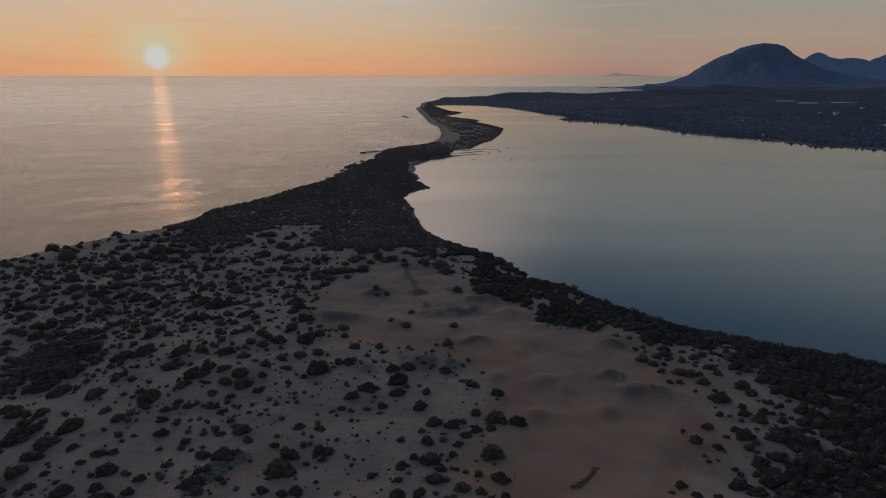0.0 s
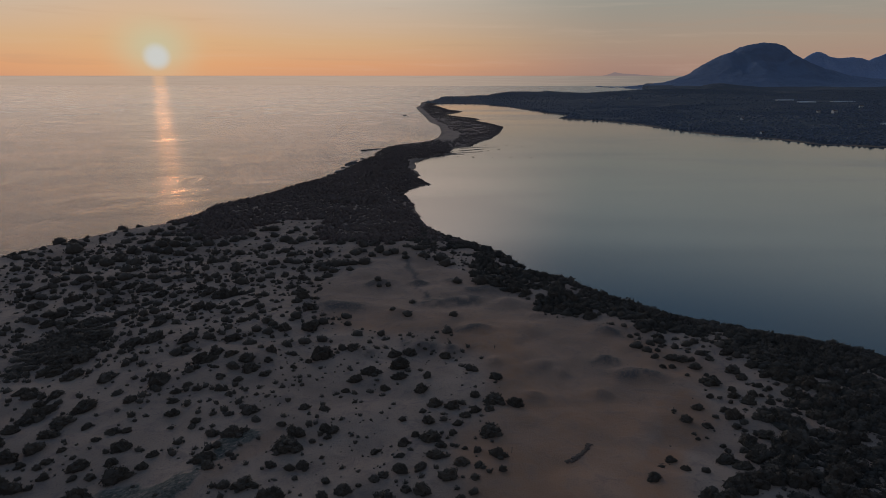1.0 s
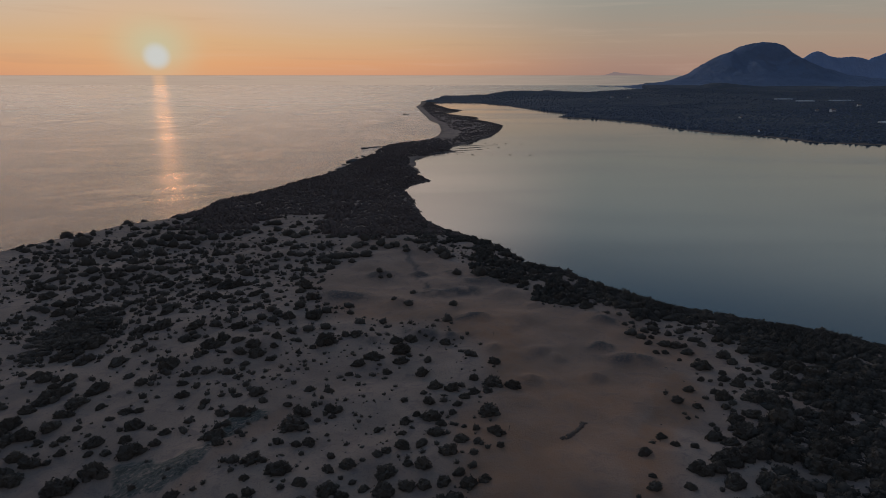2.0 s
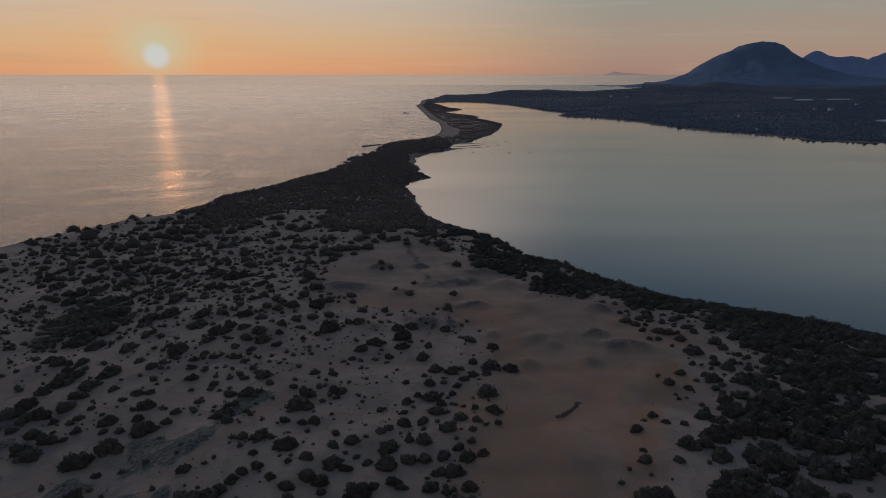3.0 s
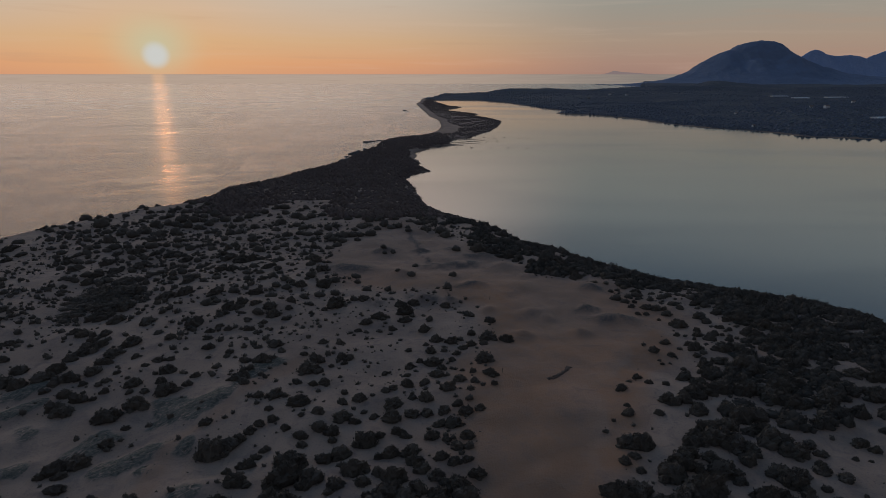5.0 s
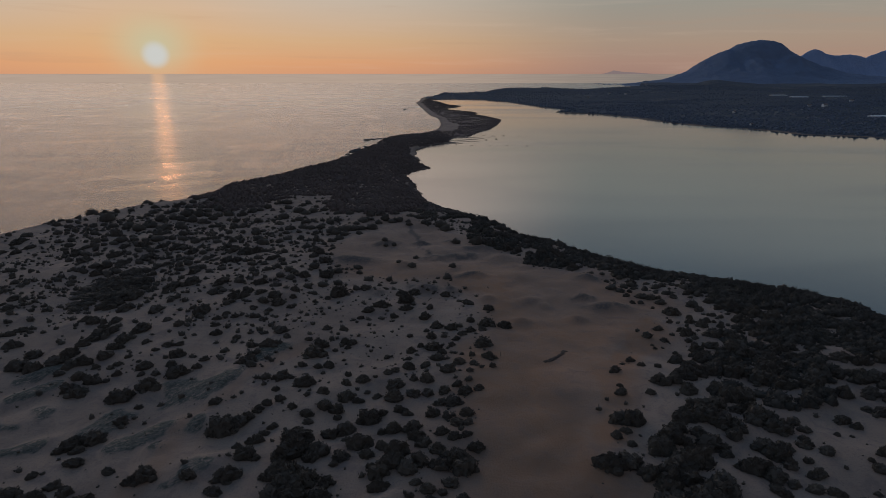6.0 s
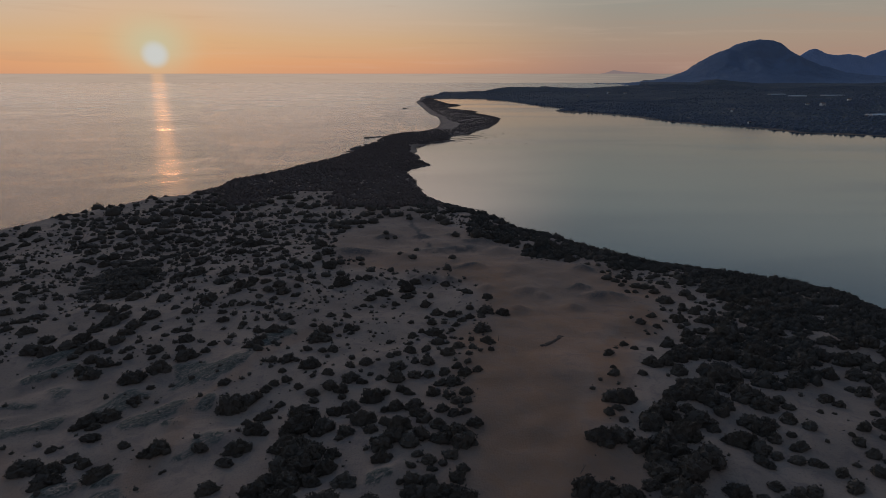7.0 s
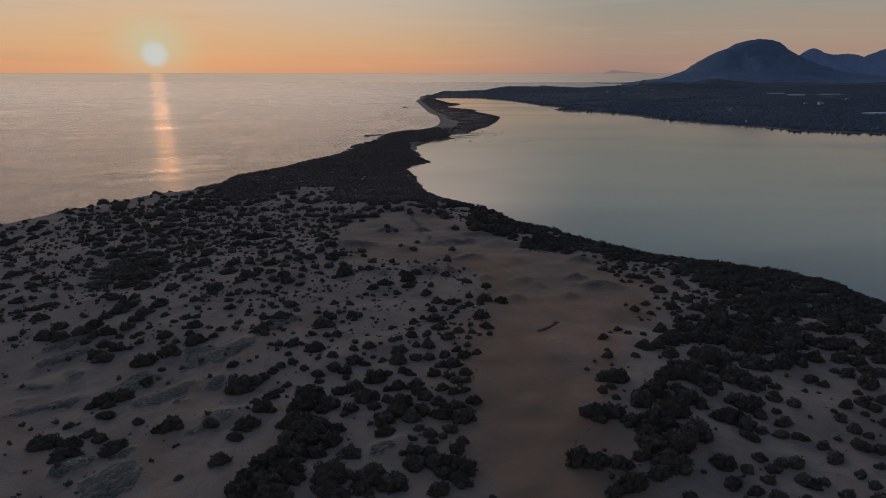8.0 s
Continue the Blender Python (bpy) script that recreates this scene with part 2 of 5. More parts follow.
# ---------------------------------------------------------------- the lie of the land
# shore of the sandbar along the open sea, from near to far
SEA_SHORE = [(-420, -250), (-330, 0), (-262, 130), (-213, 231), (-202, 259), (-190, 280), (-175, 302), (-160, 318), (-142, 340), (-130, 358),
             (-120, 378), (-110, 408), (-102, 432), (-93, 460), (-86, 485), (-86, 508), (-83, 547), (-77, 580), (-63, 608), (-73, 639),
             (-66, 695), (-55, 723), (-30, 754), (-17, 774), (-7, 817), (-3, 890), (-8, 1022), (-24, 1097), (-36, 1231), (-54, 1425),
             (-70, 1600), (-63, 1787), (-68, 1939)]
# and along the lagoon, from far to near
LAGOON_SHORE = [(-15, 1788), (-38, 1753), (-14, 1689), (21, 1471), (46, 1425), (1, 1302), (70, 1168), (57, 1124), (82, 1058), (98, 989), (80, 873),
                (62, 795), (46, 761), (33, 717), (14, 692), (8, 655), (14, 640), (9, 639), (-8, 625), (-19, 591), (-26, 576), (-23, 530),
                (-18, 494), (-21, 485), (-13, 464), (-8, 452), (-18, 442), (-24, 431), (-26, 410), (-18, 377), (-17, 364), (-12, 335),
                (-8, 318), (6, 294), (20, 279), (27, 268), (33, 250), (35, 239), (50, 229), (65, 205), (78, 190), (100, 177),
                (121, 166), (134, 152), (140, 118), (160, -60), (190, -250)]
FAR_SHORE = [(3000, 200), (1200, 420), (700, 600), (503, 702), (470, 719), (444, 730), (435, 775), (417, 810), (378, 849), (347, 919), (328, 1047),
             (274, 1140), (220, 1184), (222, 1194), (250, 1285), (219, 1383), (170, 1630), (106, 1788), (26, 1824), (-15, 1788)]
FAR_COAST = [(-68, 1939), (-30, 2118), (-5, 2380), (150, 2490), (600, 2620), (930, 2800), (1000, 3050), (1130, 3500), (1330, 4250), (1600, 5000), (1800, 5600), (6000, 5600), (6000, 200)]
# open sand in the blown-out hollow
HOLLOW = [(-31, 253), (-41, 228), (-44, 197), (-32, 176), (-16, 165), (-1, 169), (13, 149), (15, 121), (8, 84), (6, 55), (5, 20), (24, 20),
          (22, 49), (29, 70), (37, 93), (55, 125), (67, 140), (60, 157), (53, 169), (32, 180), (23, 202), (9, 222), (-15, 252)]

# low mounds under herbs: place and half widths
HERB_BEDS = ((-63, 90, 5.2, 4.5), (-55, 89, 5.2, 7.3), (-69, 78, 6.8, 4.7), (-58, 74, 3.4, 4.1), (-45, 60, 4.4, 5.6), (-55, 68, 2.4, 2.6), (-52, 76, 3.6, 3.7),
             (-89, 66, 4.0, 3.3), (-91, 71, 2.4, 3.2), (-82, 70, 5.2, 3.1), (-90, 80, 7.4, 4.9), (-94, 91, 5.8, 3.4), (-98, 98, 4.9, 3.0), (-67, 47, 3.0, 3.4),
             (-57, 43, 6.0, 6.2), (-59, 50, 2.6, 1.8), (-62, 69, 4.0, 4.4), (-47, 97, 5.5, 5.6), (-10, 49, 2.2, 3.3), (-44, 108, 4.6, 4.2))
CRUSTS = ((-33, 188, 7.5, 4.1), (7, 197, 5.4, 3.0), (15, 206, 5.1, 2.8), (-2, 194, 5.7, 3.1), (10, 168, 5.4, 2.9), (-7, 156, 4.1, 2.5), (2, 154, 2.8, 2.5),
          (-24, 213, 3.3, 2.5), (3, 216, 2.5, 2.5), (-9, 214, 2.9, 2.5), (44, 148, 2.3, 2.5), (51, 139, 6.5, 3.6), (-22, 151, 3.4, 2.5), (50, 167, 2.6, 2.5))
# low bare mounds of the same hollow
MOUNDS = ((27, 145, 3.8, 2.5), (14, 146, 2.4, 2.2), (23, 195, 3.4, 2.5), (31, 141, 2.1, 2.2), (31, 183, 2.9, 2.2), (38, 128, 3.0, 2.4), (22, 128, 2.6, 2.0), (-14, 183, 3.0, 2.2))
# closed wood over the neck of the bar
WOOD = [(-164, 337), (-132, 286), (-115, 272), (-103, 269), (-90, 275), (-94, 302), (-85, 316), (-66, 311), (-55, 279), (-36, 262), (-11, 269), (4, 268),
        (60, 290), (60, 790), (-200, 790)]
# closed thickets: along the lagoon's edge, and one among the western dunes
LEE_THICKET = [(62, 190), (76, 190), (92, 182), (100, 176), (118, 165), (130, 160), (140, 151), (138, 118), (102, 113), (99, 122), (101, 130), (99, 133),
               (96, 140), (92, 137), (87, 137), (85, 147), (83, 154), (83, 164), (76, 167), (70, 169), (62, 171)]
SAND_THICKET = [(75, 121), (89, 129), (100, 129), (104, 140), (140, 150), (130, 125), (112, 104), (102, 102), (95, 103), (90, 90), (76, 77), (70, 79),
                (66, 83), (58, 83), (66, 94), (63, 97), (71, 111)]
STRAND_THICKET = [(-7, 320), (6, 296), (20, 279), (30, 254), (37, 234), (50, 225), (64, 205), (70, 186), (62, 171), (56, 181), (51, 191), (47, 186),
                  (39, 183), (33, 188), (32, 198), (24, 204), (21, 210), (12, 216), (11, 226), (14, 244), (4, 257), (-8, 256), (-17, 264)]
DUNE_THICKET = [(-120, 148), (-119, 155), (-118, 163), (-116, 171), (-115, 178), (-110, 182), (-103, 176), (-101, 168), (-104, 162), (-104, 152), (-102, 146),
                (-107, 146), (-112, 148), (-113, 140), (-116, 141)]
THICKETS = [LEE_THICKET, SAND_THICKET, STRAND_THICKET, DUNE_THICKET]
# low hills along the far coast: place along x, height of the crest
HILLS = [(-60, 0), (-2, 3), (33, 4), (74, 2), (115, 6), (167, 7), (187, 15), (218, 19), (249, 23), (321, 23), (352, 21), (387, 25), (424, 21), (485, 19), (547, 19),
         (609, 24), (691, 28), (850, 32), (1100, 28), (1400, 20), (2400, 20)]
# trodden sandy tracks between the herb beds
TRACKS = [[(-110, 75), (-92, 65), (-78, 54), (-66, 36)], [(-44, 25), (-46, 37), (-54, 50), (-53, 61), (-54, 74), (-47, 92), (-36, 112)]]
# the hollow's lee rim, where the low sun's orange is painted on the sand
SUNLIT_RIM = [(30, 66), (34, 80), (38, 93), (45, 106), (54, 120), (60, 131)]
# a worn line of dark grit across the head of the hollow
TRAIL = [(-16, 244), (-14, 233), (-11, 224), (-9, 212), (-9, 207), (-6, 200)]
# low mudbanks that reach into the lagoon
MUDBANKS = [[(-10, 655), (20, 666), (46, 684)], [(-10, 640), (20, 648), (43, 659)], [(20, 690), (38, 700), (62, 704)], [(-15, 628), (2, 634), (20, 634)]]

TABLE = np.random.RandomState(7).rand(256, 256)


def wavy(x, y, size, seed=0):
    """Smooth noise from 0 to 1 with bumps of that size."""
    a, b = x / size + seed * 17.3, y / size + seed * 5.7
    i, j = np.floor(a).astype(int), np.floor(b).astype(int)
    s, t = a - i, b - j
    s, t = s * s * (3 - 2 * s), t * t * (3 - 2 * t)
    g = lambda p, q: TABLE[p & 255, q & 255]
    return (g(i, j) * (1 - s) + g(i + 1, j) * s) * (1 - t) + (g(i, j + 1) * (1 - s) + g(i + 1, j + 1) * s) * t


def smooth(v, a, b):
    s = np.clip((v - a) / (b - a), 0, 1)
    return s * s * (3 - 2 * s)


def away(x, y, line):
    """Distance to a chain of points."""
    best = np.full(x.shape, 1e9)
    for (ax, ay), (bx, by) in zip(line, line[1:]):
        dx, dy = bx - ax, by - ay
        s = np.clip(((x - ax) * dx + (y - ay) * dy) / (dx * dx + dy * dy), 0, 1)
        best = np.minimum(best, (x - ax - s * dx) ** 2 + (y - ay - s * dy) ** 2)
    return np.sqrt(best)


def within(x, y, ring):
    inside = np.zeros(x.shape, bool)
    for (ax, ay), (bx, by) in zip(ring, ring[1:] + ring[:1]):
        if ay != by:
            inside ^= ((ay > y) != (by > y)) & (x < (bx - ax) * (y - ay) / (by - ay) + ax)
    return inside


BAR = SEA_SHORE + LAGOON_SHORE
MAIN = FAR_SHORE + FAR_COAST


def near_dunes(x, y):
    """Height of the dunes' broad form."""
    def hump(cx, cy, r, h):
        return h * np.exp(-((x - cx) ** 2 + (y - cy) ** 2) / (r * r))
    return (3.2 + hump(25, 75, 50, 2.2) + hump(5, 135, 45, 0.9) - hump(-85, 55, 55, 2.3) + hump(-60, 135, 45, 0.9) + hump(-175, 270, 60, 0.9)
            + hump(-36, 36, 24, 1.2) - hump(45, 160, 35, 0.9) + hump(-75, 430, 80, 1.5) + hump(-125, 355, 45, 2.7))


def bed_distance(x, y, cx, cy, rx, ry):
    """Squared distance from a herb bed's middle, in its half widths; the beds are drawn out across the dunes, along the wind."""
    u, v = (x - cx) * 0.78 + (y - cy) * 0.62, (y - cy) * 0.78 - (x - cx) * 0.62
    return (u / (1.1 * max(rx, ry))) ** 2 + (v / (0.8 * min(rx, ry))) ** 2


def ground_height(x, y):
    """Height of the ground, and how far inside the bar and the mainland a place lies."""
    x, y = np.asarray(x, float), np.asarray(y, float)
    jag = (wavy(x, y, 9, 3) - 0.5) * 5 * smooth(y, 150, 500) + (wavy(x, y, 30, 4) - 0.5) * 8 * smooth(y, 250, 900)
    jag = jag * (1 - 0.85 * smooth(y, 700, 790))
    in_bar, in_main = within(x, y, BAR), within(x, y, MAIN)
    sea, lag = away(x, y, SEA_SHORE), away(x, y, LAGOON_SHORE)
    side = np.where(in_bar, 1.0, -1.0)
    sea, lag = sea * side + jag, lag * side + jag
    edge = np.minimum(sea, lag)
    beach = np.minimum(0.09 * np.clip(sea, 0, None), 0.12 * np.clip(lag, 0, None))
    far = smooth(y, 620, 800)
    dune = near_dunes(x, y) * (1 - far) + 1.6 * far
    hummock = ((wavy(x, y, 26, 1) - 0.5) * 1.7 + (wavy(x, y, 11, 2) - 0.5) * 1.3 + (wavy(x, y, 5, 5) - 0.5) * 0.7 + (wavy(x, y, 2.6, 16) - 0.5) * 0.16) * (1 - 0.6 * far)
    bluff = smooth(y, 320, 345) * (1 - far)
    for cx, cy, rx, ry in CRUSTS:
        hummock += 1.6 * np.exp(-((x - cx) / rx) ** 2 - ((y - cy) / ry) ** 2)
    for cx, cy, rx, ry in HERB_BEDS:
        hummock += 0.75 * np.exp(-bed_distance(x, y, cx, cy, rx, ry) ** 2)
    for cx, cy, rx, ry in MOUNDS:
        hummock += 1.4 * np.exp(-((x - cx) / rx) ** 2 - ((y - cy) / ry) ** 2)
    body = np.minimum(smooth(sea, 4 - 3 * bluff, 22 + 25 * far - 13 * bluff), smooth(lag, 1, 20))
    z = np.where(edge > 0, np.minimum(beach, 0.9) + (dune + hummock - 0.6) * body, np.maximum(-2.5, 0.12 * edge))
    reach = away(x, y, FAR_SHORE + FAR_COAST[:7]) * np.where(in_main, 1.0, -1.0)
    shore = reach + (wavy(x, y, 40, 6) - 0.5) * 10
    hill = 0.8 + 2 * smooth(shore, 0, 40) + 15 * smooth(reach, 80, 700) * (0.45 + 0.9 * wavy(x, y, 330, 8)) + 4 * wavy(x, y, 90, 9) * smooth(reach, 20, 200)
    hill = np.maximum(hill, np.interp(x, [p[0] for p in HILLS], [p[1] for p in HILLS]) * np.exp(-((y - 2300 + 50 * (wavy(x, y, 200, 31) - 0.5)) / 190) ** 2) * (0.94 + 0.12 * wavy(x, y, 45, 32)))
    hill = hill + 30 * np.exp(-((x - 1290) / 110) ** 2 - ((y - 3000) / 160) ** 2) + 18 * np.exp(-((x - 1440) / 130) ** 2 - ((y - 3050) / 160) ** 2)
    zm = np.where(shore > 0, hill * smooth(shore, -2, 12), np.maximum(-2.5, 0.12 * shore))
    z = np.maximum(z, zm)
    for bank in MUDBANKS:
        z = np.maximum(z, np.maximum(-2.5, 0.34 - 0.13 * away(x, y, bank) + 0.5 * (wavy(x, y, 6, 38) - 0.5)))
    return z, edge, sea, reach


def sheet(name, X, Y, Z, mats, index=None, floor=-99.0):
    """A mesh from rows and columns of heights."""
    rows, cols = X.shape
    me = bpy.data.meshes.new(name)
    co = np.stack([X, Y, Z], -1).reshape(-1, 3)
    i = np.arange(rows * cols).reshape(rows, cols)
    quads = np.stack([i[:-1, :-1], i[:-1, 1:], i[1:, 1:], i[1:, :-1]], -1).reshape(-1, 4)
    shown = (co[quads, 2] > floor).any(1)
    quads = quads[shown]
    me.vertices.add(len(co)), me.loops.add(quads.size), me.polygons.add(len(quads))
    me.vertices.foreach_set("co", co.ravel().astype(np.float32))
    me.loops.foreach_set("vertex_index", quads.ravel().astype(np.int32))
    me.polygons.foreach_set("loop_start", np.arange(0, quads.size, 4, dtype=np.int32))
    for m in mats:
        me.materials.append(m)
    if index is not None:
        me.polygons.foreach_set("material_index", index[:-1, :-1].ravel()[shown].astype(np.int32))
    me.polygons.foreach_set("use_smooth", np.ones(len(quads), bool))
    me.update(calc_edges=True)
    me.validate()
    return new(name, me)


def land():
    steps = np.concatenate([np.arange(-260, -60, 5.0), np.arange(-60, 400, 1.5), np.arange(400, 800, 2.5), np.geomspace(800, 2300, 220), np.geomspace(2320, 5600, 60)])
    cross = np.linspace(-1, 1, 500)
    cross = 0.5 * cross + 0.5 * cross ** 3
    Y, U = np.meshgrid(steps, cross, indexing="ij")
    X = U * (150 + 0.78 * np.clip(Y + 60, 0, None) + 0.9 * np.clip(-60 - Y, 0, None))
    Z, edge, sea, reach = ground_height(X, Y)
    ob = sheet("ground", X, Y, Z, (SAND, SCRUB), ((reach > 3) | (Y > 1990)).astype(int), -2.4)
    cover = np.clip(herb_cover(X, Y), 0, 1)
    wet = smooth(edge, 7, 0)
    inner = away(X, Y, HOLLOW + HOLLOW[:1]) * np.where(within(X, Y, HOLLOW), 1, -1)
    # open sand of the hollow, which takes the painted orange glow
    bare = smooth(inner + (wavy(X, Y, 14, 12) - 0.5) * 16, -13, 3) * (0.5 + 0.5 * smooth(wavy(X, Y, 30, 13), 0.1, 0.5)) * (0.35 + 0.65 * smooth(Y, 205, 150))
    # full orange along the rim, for slopes that face the sun
    bare = np.maximum(bare, smooth(away(X, Y, SUNLIT_RIM) + (wavy(X, Y, 7, 45) - 0.5) * 9, 8, 2))
    trod = np.zeros(X.shape)
    for track in TRACKS:
        trod = np.maximum(trod, smooth(away(X, Y, track) + (wavy(X, Y, 6, 15) - 0.5) * 3, 3.4, 0.6))
    bare = np.maximum(bare, 0.45 * trod)
    cover = cover * (1 - trod)
    for name, values in (("cover", cover), ("wet", wet), ("bare", bare), ("crust", crust_cover(X, Y))):
        layer = ob.data.attributes.new(name, "FLOAT", "POINT")
        layer.data.foreach_set("value", values.ravel().astype(np.float32))
    return tagged(ob, "pale dune sand and dark scrubland between sea and lagoon", "ground", kind="structure")


def herb_cover(x, y):
    """Where low herbs grow on the sand."""
    cover = np.zeros(x.shape)
    for cx, cy, rx, ry in HERB_BEDS:
        cover += np.exp(-bed_distance(x, y, cx, cy, rx, ry) ** 2)
    return smooth(cover * (0.35 + 0.65 * smooth(wavy(x, y, 7, 11), 0.2, 0.6)) + (wavy(x, y, 3, 18) - 0.5) * 0.6, 0.25, 0.6) * (0.55 + 0.45 * smooth(wavy(x, y, 2.5, 17), 0.3, 0.6))


def crust_cover(x, y):
    """Where dark grit and dry grass cap the low mounds of the hollow."""
    cover = np.zeros(x.shape)
    for cx, cy, rx, ry in CRUSTS:
        cover += np.exp(-((x + (wavy(x, y, 6, 41) - 0.5) * 6 - cx) / rx) ** 2 - ((y + (wavy(x, y, 5, 42) - 0.5) * 4 - cy) / ry) ** 2)
    cover += 0.5 * smooth(away(x + (wavy(x, y, 3, 44) - 0.5) * 2.5, y, TRAIL), 1.5, 0.4)
    return np.clip(cover * 1.9, 0, 1) * smooth(0.6 * wavy(x, y, 4, 14) + 0.4 * wavy(x, y, 1.7, 43), 0.2, 0.5)


land()


def water(name, ring, z, mat, label):
    me = bpy.data.meshes.new(name)
    me.from_pydata([(x, y, z) for x, y in ring], [], [list(range(len(ring)))])
    me.materials.append(mat)
    return tagged(new(name, me), label, "water", kind="structure")


def open_water():
    out = np.concatenate([-np.geomspace(20000, 50, 40), [0.0], np.geomspace(50, 20000, 40)])
    X, Y = np.meshgrid(out, out + 600)
    return tagged(sheet("sea", X, Y, X * 0.0, (SEA,)), "calm open sea with slicks under a low sun", "water", kind="structure")


open_water()
water("lagoon", [(150, -300), (90, 100), (0, 250), (-40, 350), (-60, 450), (-50, 560), (-20, 700), (30, 900), (-25, 1300), (-45, 1600), (-55, 1850),
                 (150, 1950), (400, 1500), (700, 1000), (900, 700), (1500, 560), (3500, 300), (3500, -300)], 0.05, LAGOON,
      "still grey-blue lagoon water mirroring the evening sky")


def ridge(name, profile, mid, depth, span, mat, label):
    """A mountain whose skyline follows the heights given along x."""
    xs, ys = np.linspace(span[0], span[1], 260), np.linspace(mid - 2.1 * depth, mid + 1.2 * depth, 120)
    Y, X = np.meshgrid(ys, xs, indexing="ij")
    off = (Y - mid) / depth
    spread = X + (wavy(X, Y, 260, 3) - 0.5) * 160 * smooth(np.abs(off), 0.05, 1.0)
    crest = np.interp(spread, [p[0] for p in profile], [p[1] for p in profile])
    spur = np.abs(wavy(X + (wavy(X, Y, 300, 12) - 0.5) * 220, Y * 0.22, 95, 11) - 0.5) * 2
    fold = 0.2 * spur + (np.abs(wavy(X, Y, 170, 5) - 0.5) * 2 * 0.2 + np.abs(wavy(X, Y, 70, 6) - 0.5) * 0.2 + wavy(X, Y, 25, 7) * 0.03)
    body = np.exp(-off ** 2 * 1.1) * (1 - fold * smooth(np.abs(off), 0.04, 0.5))
    Z = np.clip(crest, 0, None) * body + (wavy(X, Y, 45, 9) - 0.5) * 6 + (wavy(X, Y, 18, 8) - 0.5) * 4
    return tagged(sheet(name, X, Y, Z, (mat,)), label, "mountain", kind="structure")


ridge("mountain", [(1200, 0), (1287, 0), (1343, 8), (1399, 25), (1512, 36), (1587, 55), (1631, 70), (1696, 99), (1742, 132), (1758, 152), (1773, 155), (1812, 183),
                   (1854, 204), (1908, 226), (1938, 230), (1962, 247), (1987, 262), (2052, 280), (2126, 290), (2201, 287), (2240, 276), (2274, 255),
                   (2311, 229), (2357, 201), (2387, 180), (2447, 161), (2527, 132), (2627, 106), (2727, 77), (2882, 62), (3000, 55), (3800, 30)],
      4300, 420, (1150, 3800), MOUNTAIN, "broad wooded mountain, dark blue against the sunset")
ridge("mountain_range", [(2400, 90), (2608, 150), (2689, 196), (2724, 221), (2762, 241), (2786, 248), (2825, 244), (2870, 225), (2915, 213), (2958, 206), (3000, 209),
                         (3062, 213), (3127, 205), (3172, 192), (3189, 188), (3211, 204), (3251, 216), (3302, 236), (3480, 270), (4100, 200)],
      4800, 90, (2300, 4100), HAZED_RANGE, "far blue mountain range with a notched skyline")


# ---------------------------------------------------------------- plants
def lump(seed, masses):
    """The uneven outline of a bush, one unit wide: its masses, each with a centre, a size and a radius for every direction."""
    rng = np.random.RandomState(seed)
    rows = [((0.0, 0.0, 0.0), 0.40 if masses > 1 else 0.47, Vector(rng.uniform(-40, 40, 3)))]
    for i in range(masses - 1):
        a, size = i * 6.283 / (masses - 1) + rng.uniform(-0.6, 0.6), rng.uniform(0.15, 0.25)
        d = 0.47 - size * rng.uniform(0.6, 1.0)
        rows.append(((d * math.cos(a), d * math.sin(a), rng.uniform(-0.03, 0.05)), size, Vector(rng.uniform(-40, 40, 3))))
    return rows


def reach_of(mass, d):
    """Where the surface of one mass lies in direction d."""
    (cx, cy, cz), size, off = mass
    r = size * (1 + 0.40 * noise.noise(Vector(d) * 1.5 + off) + 0.34 * noise.noise(Vector(d) * 3.7 + off) + 0.14 * noise.noise(Vector(d) * 8 + off))
    return np.array((cx + d[0] * r, cy + d[1] * r * 0.9, cz + d[2] * r * 0.92))


def sprays(rng, masses, count, base, tall, lean):
    """Points and faces of many small leafy sprays over the masses of a bush."""
    points, faces = [], []
    share = np.array([m[1] ** 2 for m in masses])
    share = share / share.sum()
    made = 0
    while made < count:
        mass = masses[rng.choice(len(masses), p=share)]
        d = rng.normal(size=3)
        d /= np.linalg.norm(d)
        if d[2] < -0.12:
            continue
        p = reach_of(mass, d)
        if any(m is not mass and np.linalg.norm(p - np.array(m[0])) < 0.75 * m[1] for m in masses):
            continue
        p = p - d * rng.uniform(0.0, 0.05)
        n_ = d * (1 - lean) + np.array([0, 0, lean]) + rng.normal(size=3) * 0.32
        n_ /= np.linalg.norm(n_)
        u = np.cross(n_, [0.3, 0.9, 0.2])
        u /= np.linalg.norm(u)
        v = np.cross(n_, u)
        s, a0 = rng.uniform(0.6, 1.5), rng.uniform(0, 6.28)
        k = len(points)
        for q in range(3):
            a = a0 + q * 2.094 + rng.uniform(-0.4, 0.4)
            points.append(p - n_ * base * 0.5 + (u * math.cos(a) + v * math.sin(a)) * base * s)
        points.append(p + n_ * tall * s * rng.uniform(0.6, 1.4))
        faces += [(k, k + 1, k + 3), (k + 1, k + 2, k + 3), (k + 2, k, k + 3)]
        made += 1
    return points, faces


def core(masses, levels, shrink):
    """Points and faces of the twiggy inner mass that the sprays stand on."""
    points, faces = [], []
    for mass, level in zip(masses, levels):
        bm = bmesh.new()
        bmesh.ops.create_icosphere(bm, subdivisions=level, radius=1)
        k = len(points)
        c = np.array(mass[0])
        for v in bm.verts:
            p = c + (reach_of(mass, v.co.normalized()) - c) * shrink
            points.append((p[0], p[1], max(p[2], -0.05)))
        faces += [tuple(k + v.index for v in f.verts) for f in bm.faces if max(v.co.z for v in f.verts) > -0.3]
        bm.free()
    return points, faces


